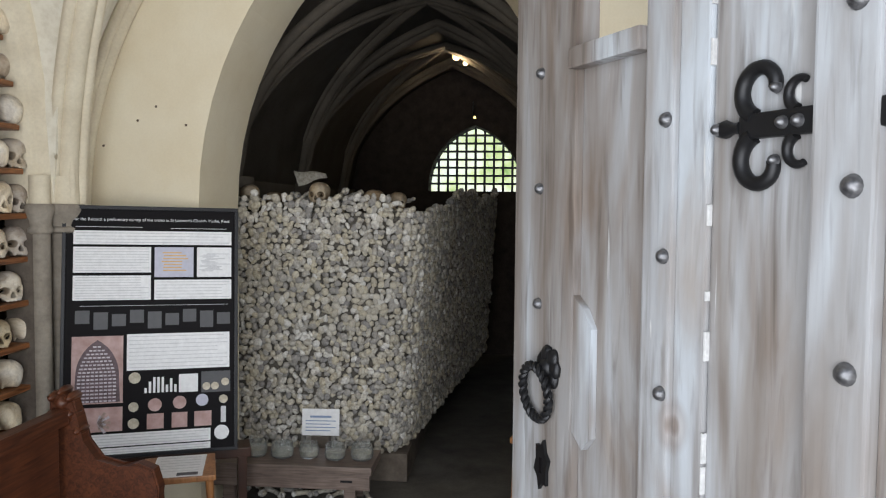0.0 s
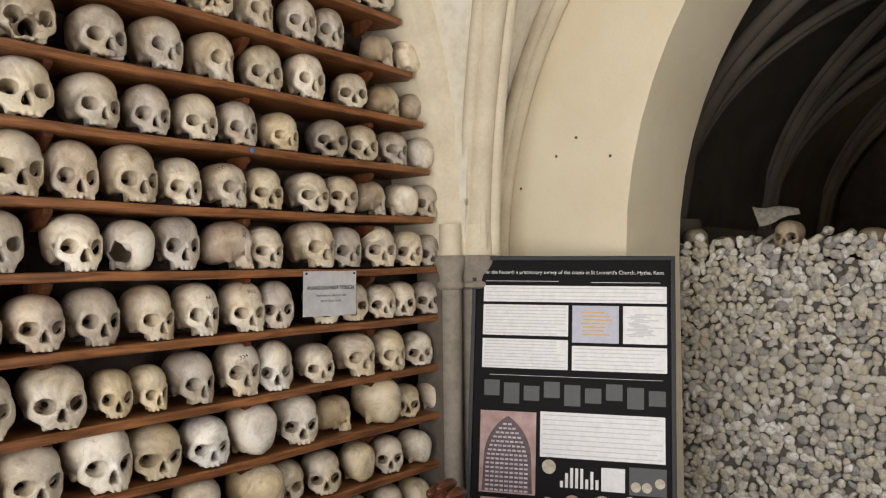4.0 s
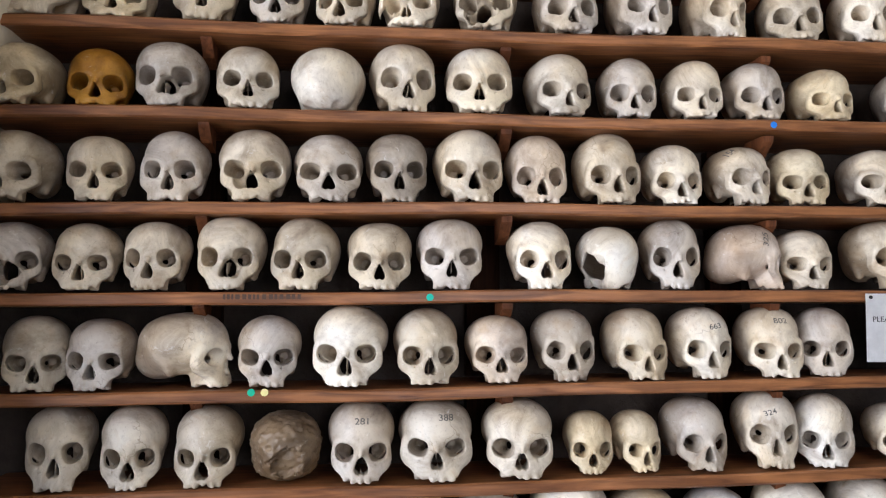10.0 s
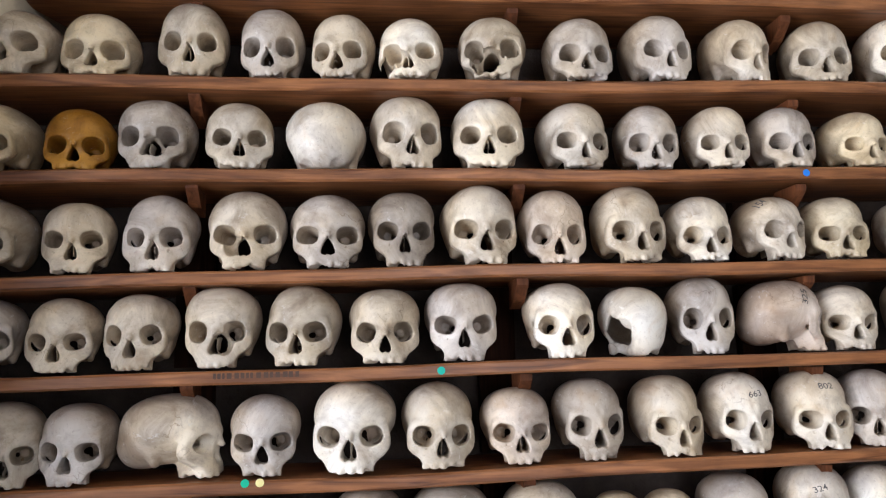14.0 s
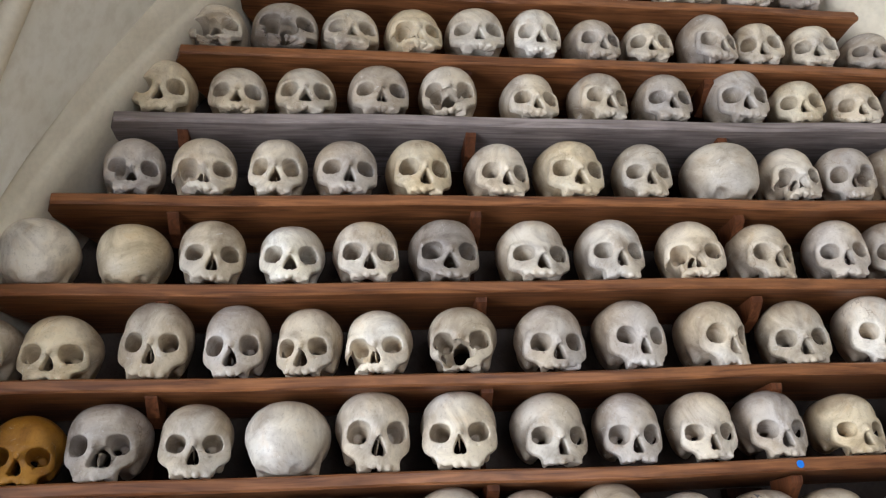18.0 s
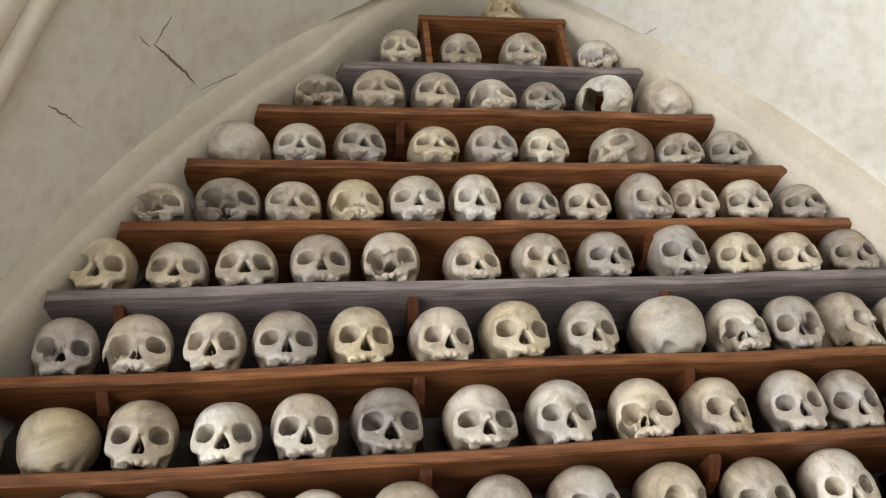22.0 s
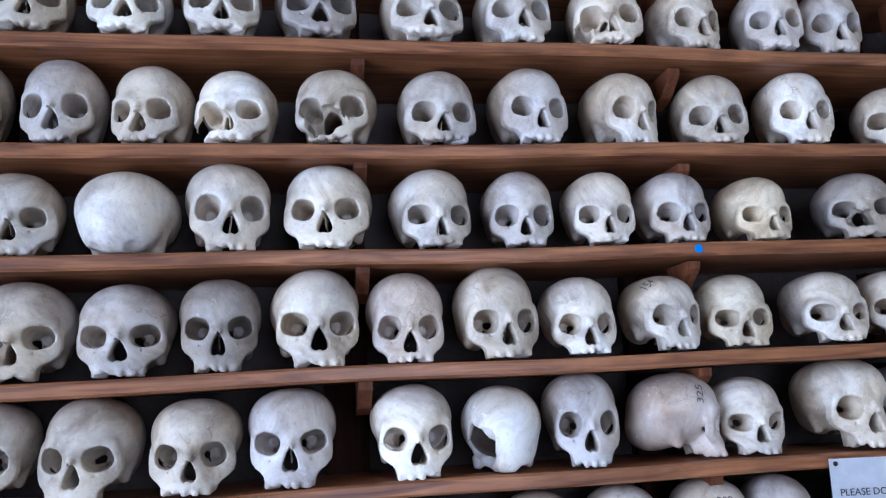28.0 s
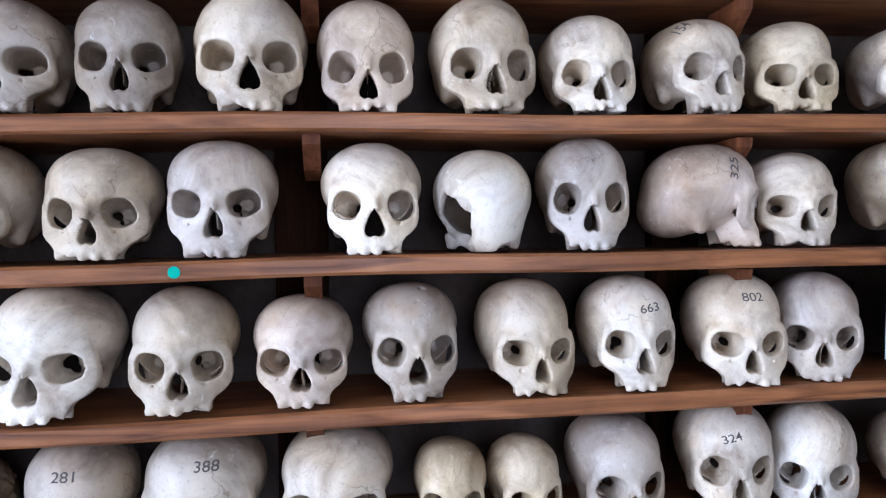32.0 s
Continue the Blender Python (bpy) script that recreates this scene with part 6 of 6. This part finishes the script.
while z < 1.90:
    h = filler_rng.uniform(0.01, 0.05)
    if filler_rng.random() < 0.62:
        w = filler_rng.uniform(0.0018, 0.0045)
        part("filler_strip", boxed(0.5335, 0.5335 + w, -0.0128, -0.004, Z(z), Z(z + h), 0.0006), filler, door)
    z += h + filler_rng.uniform(0.004, 0.05)


def curl(cx, cz, rad, a0, a1, r0, r1, shrink=0.55, n=16):
    pts, rs = [], []
    for i in range(n + 1):
        f = i / n
        a = radians(a0 + (a1 - a0) * f)
        rr = rad * (1 - (1 - shrink) * f * f)
        pts.append((cx + rr * math.cos(a), -0.012, Z(cz + rr * math.sin(a))))
        rs.append(r0 + (r1 - r0) * f)
    return part("scroll", tube(pts, rs, 10), iron, door, smooth=True)


FX, FZ = 0.640, 1.562
part("strap", boxed(FX - 0.045, 0.97, -0.020, -0.0065, Z(FZ) - 0.017, Z(FZ) + 0.017, 0.005), iron, door)
curl(FX - 0.012, FZ + 0.046, 0.036, 250, 0, 0.012, 0.009)
curl(FX - 0.012, FZ - 0.046, 0.036, -250, 0, 0.012, 0.009)
curl(FX + 0.050, FZ + 0.036, 0.022, 250, 70, 0.008, 0.005, 0.7)
curl(FX + 0.050, FZ - 0.036, 0.022, -250, -70, 0.008, 0.005, 0.7)
part("finial", lathe([(0.001, 0), (0.010, 0.016), (0.013, 0.030), (0.007, 0.045), (0.010, 0.058)], 10), iron, door, smooth=True).matrix_local = pose(FX - 0.103, -0.013, Z(FZ), 0, 90, 0)
for x in (FX - 0.082, FX + 0.028, FX + 0.052):
    stud(x, FZ, -0.019, 0.008)
stud(FX + 0.012, FZ + 0.046, -0.013, 0.007)
stud(FX + 0.012, FZ - 0.046, -0.013, 0.007)
# ring handle with a leafy boss
RX, RZ = 0.131, 1.150
for k in range(7):
    a = k * math.tau / 7
    bm = bmesh.new()
    bmesh.ops.create_icosphere(bm, subdivisions=3, radius=0.017)
    for v in bm.verts:
        v.co *= 1 + 0.22 * noise.noise(v.co * 90 + Vector((k * 3.0, 0, 0)))
        v.co.y *= 0.55
    part("boss_leaf", bm, iron, door, smooth=True).matrix_local = pose(RX + 0.012 + 0.022 * math.cos(a), -0.024, Z(RZ) + 0.026 * math.sin(a))
for strand in (0, math.pi):
    pts = []
    for i in range(145):
        a, twist = i / 144 * math.tau, i / 144 * math.tau * 11 + strand
        r = 0.0046 * math.cos(twist)
        pts.append((RX - 0.010 + (0.046 + r) * math.cos(a), -0.040 - 0.006 * math.sin(a) + 0.0046 * math.sin(twist), Z(RZ) - 0.050 + (0.052 + r) * math.sin(a)))
    part("ring_strand", tube(pts, 0.0052, 7, caps=False), iron, door, smooth=True)
part("boss", lathe([(0.020, 0), (0.018, 0.012), (0.008, 0.020)], 14), iron, door, smooth=True).matrix_local = pose(RX + 0.010, -0.0205, Z(RZ), 90, 0, 0)
# keyhole plate
KX, KZ = 0.124, 0.957
plate = [(KX + (0.030 if k % 2 else 0.042) * 0.62 * math.cos(k * math.tau / 12 + 0.26), Z(KZ) + (0.036 if k % 2 else 0.052) * math.sin(k * math.tau / 12 + 0.26)) for k in range(12)]
bm = outline_prism(plate, 0.007)
bmesh.ops.translate(bm, verts=bm.verts, vec=(0, -0.0275, 0))
part("keyhole_plate", bm, iron, door)
part("keyhole", boxed(KX - 0.004, KX + 0.004, -0.0285, -0.0276, Z(KZ) - 0.016, Z(KZ) + 0.014), black_board, door)


# ---- numbers painted on skulls ----
from mathutils.bvhtree import BVHTree

faded_ink = plain("faded_black_ink", (0.10, 0.092, 0.088), 0.8)


def painted(shelf, y, text, up, across=0.0, size=0.017, lean=0.0):
    """Writing on the brow of the skull nearest to y, laid on its surface; up and across from the skull's middle."""
    ob = min(skulls[shelf], key=lambda o: abs(o.matrix_world.translation.y - y))
    tree = BVHTree.FromPolygons([v.co for v in ob.data.vertices], [tuple(p.vertices) for p in ob.data.polygons])
    cu = bpy.data.curves.new("painted_number", "FONT")
    cu.body, cu.size, cu.offset, cu.align_x, cu.align_y = text, size, 0.00012, "CENTER", "CENTER"
    tmp = bpy.data.objects.new("painted_number", cu)
    scene.collection.objects.link(tmp)
    bpy.context.view_layer.update()
    me = bpy.data.meshes.new_from_object(tmp.evaluated_get(bpy.context.evaluated_depsgraph_get()))
    bpy.data.objects.remove(tmp)
    me.materials.clear()
    me.materials.append(faded_ink)
    bm = bmesh.new()
    bm.from_mesh(me)
    bmesh.ops.triangulate(bm, faces=bm.faces)
    for _ in range(2):
        bmesh.ops.subdivide_edges(bm, edges=[e for e in bm.edges if e.calc_length() > 0.003], cuts=1)
    world = ob.matrix_world
    back = world.inverted()
    centre = world.translation
    c, s = math.cos(radians(lean)), math.sin(radians(lean))
    way = (back.to_3x3() @ Vector((-1, 0, 0))).normalized()
    for v in bm.verts:
        a, b = 1.25 * v.co.x * c - v.co.y * s, 1.25 * v.co.x * s + v.co.y * c
        start = back @ Vector((centre.x + 0.4, centre.y + across + a, centre.z + up + b))
        hit, normal, _, _ = tree.ray_cast(start, way)
        if hit is not None:
            v.co = hit - way * 0.0007
    bm.to_mesh(me)
    bm.free()
    number = new("painted_number", me)
    number.parent = ob
    tagged(number, "faded black stencilled number")


painted("A", -0.13, "281", 0.122)
painted("A", 0.02, "388", 0.126, 0.012)
painted("A", 0.78, "324", 0.120, -0.020, 0.015, 15)
painted("B", 0.63, "663", 0.112, 0.012, 0.016, 8)
painted("B", 0.79, "802", 0.122, -0.004, 0.016)
painted("C", 0.73, "325", 0.110, 0.020, 0.018, 80)
painted("D", 0.72, "154", 0.118, -0.036, 0.014, 40)


# ---- cracks in the vault ----
crack_dark = plain("crack_shadow", (0.27, 0.23, 0.17), 0.95)


def crack(points, width):
    rng = random.Random(len(points) + int(points[0][0] * 1000))
    pts = []
    for (x0, y0), (x1, y1) in zip(points, points[1:]):
        for k in range(8):
            f = k / 8
            x, y = x0 + (x1 - x0) * f + rng.uniform(-0.0012, 0.0012), y0 + (y1 - y0) * f + rng.uniform(-0.0012, 0.0012)
            z = SPRING + LIFT * arch_height(abs(y - MID_Y) * HALF / (HALF + 0.065)) + 0.05 * (x - 0.07) / 1.63
            pts.append((x, y, z + 0.008 * noise.noise((x * 2.3, y * 2.3, z * 2.3)) + 0.002 * noise.noise((x * 9, y * 9, z * 9))))
    radii = [width * (0.3 + 0.7 * math.sin(math.pi * (i + 0.5) / len(pts))) for i in range(len(pts))]
    ob = link_mesh("trim_crack", tube(pts, radii, 6), crack_dark)
    tagged(ob, "dark crack in the vault plaster", "crack", kind="structure")


crack([(0.29, -0.39), (0.237, -0.371), (0.169, -0.348), (0.121, -0.336)], 0.0035)
crack([(0.098, -0.328), (0.073, -0.25), (0.056, -0.17), (0.042, -0.068)], 0.002)
crack([(0.29, -0.39), (0.312, -0.37), (0.331, -0.35)], 0.0018)
crack([(0.333, -0.411), (0.285, -0.395)], 0.0014)
crack([(0.33, -0.549), (0.282, -0.536), (0.219, -0.52)], 0.0022)
crack([(0.072, 0.885), (0.117, 0.908)], 0.0014)
crack([(0.031, 0.941), (0.079, 0.966)], 0.002)
crack([(0.029, 1.053), (0.088, 1.073)], 0.002)
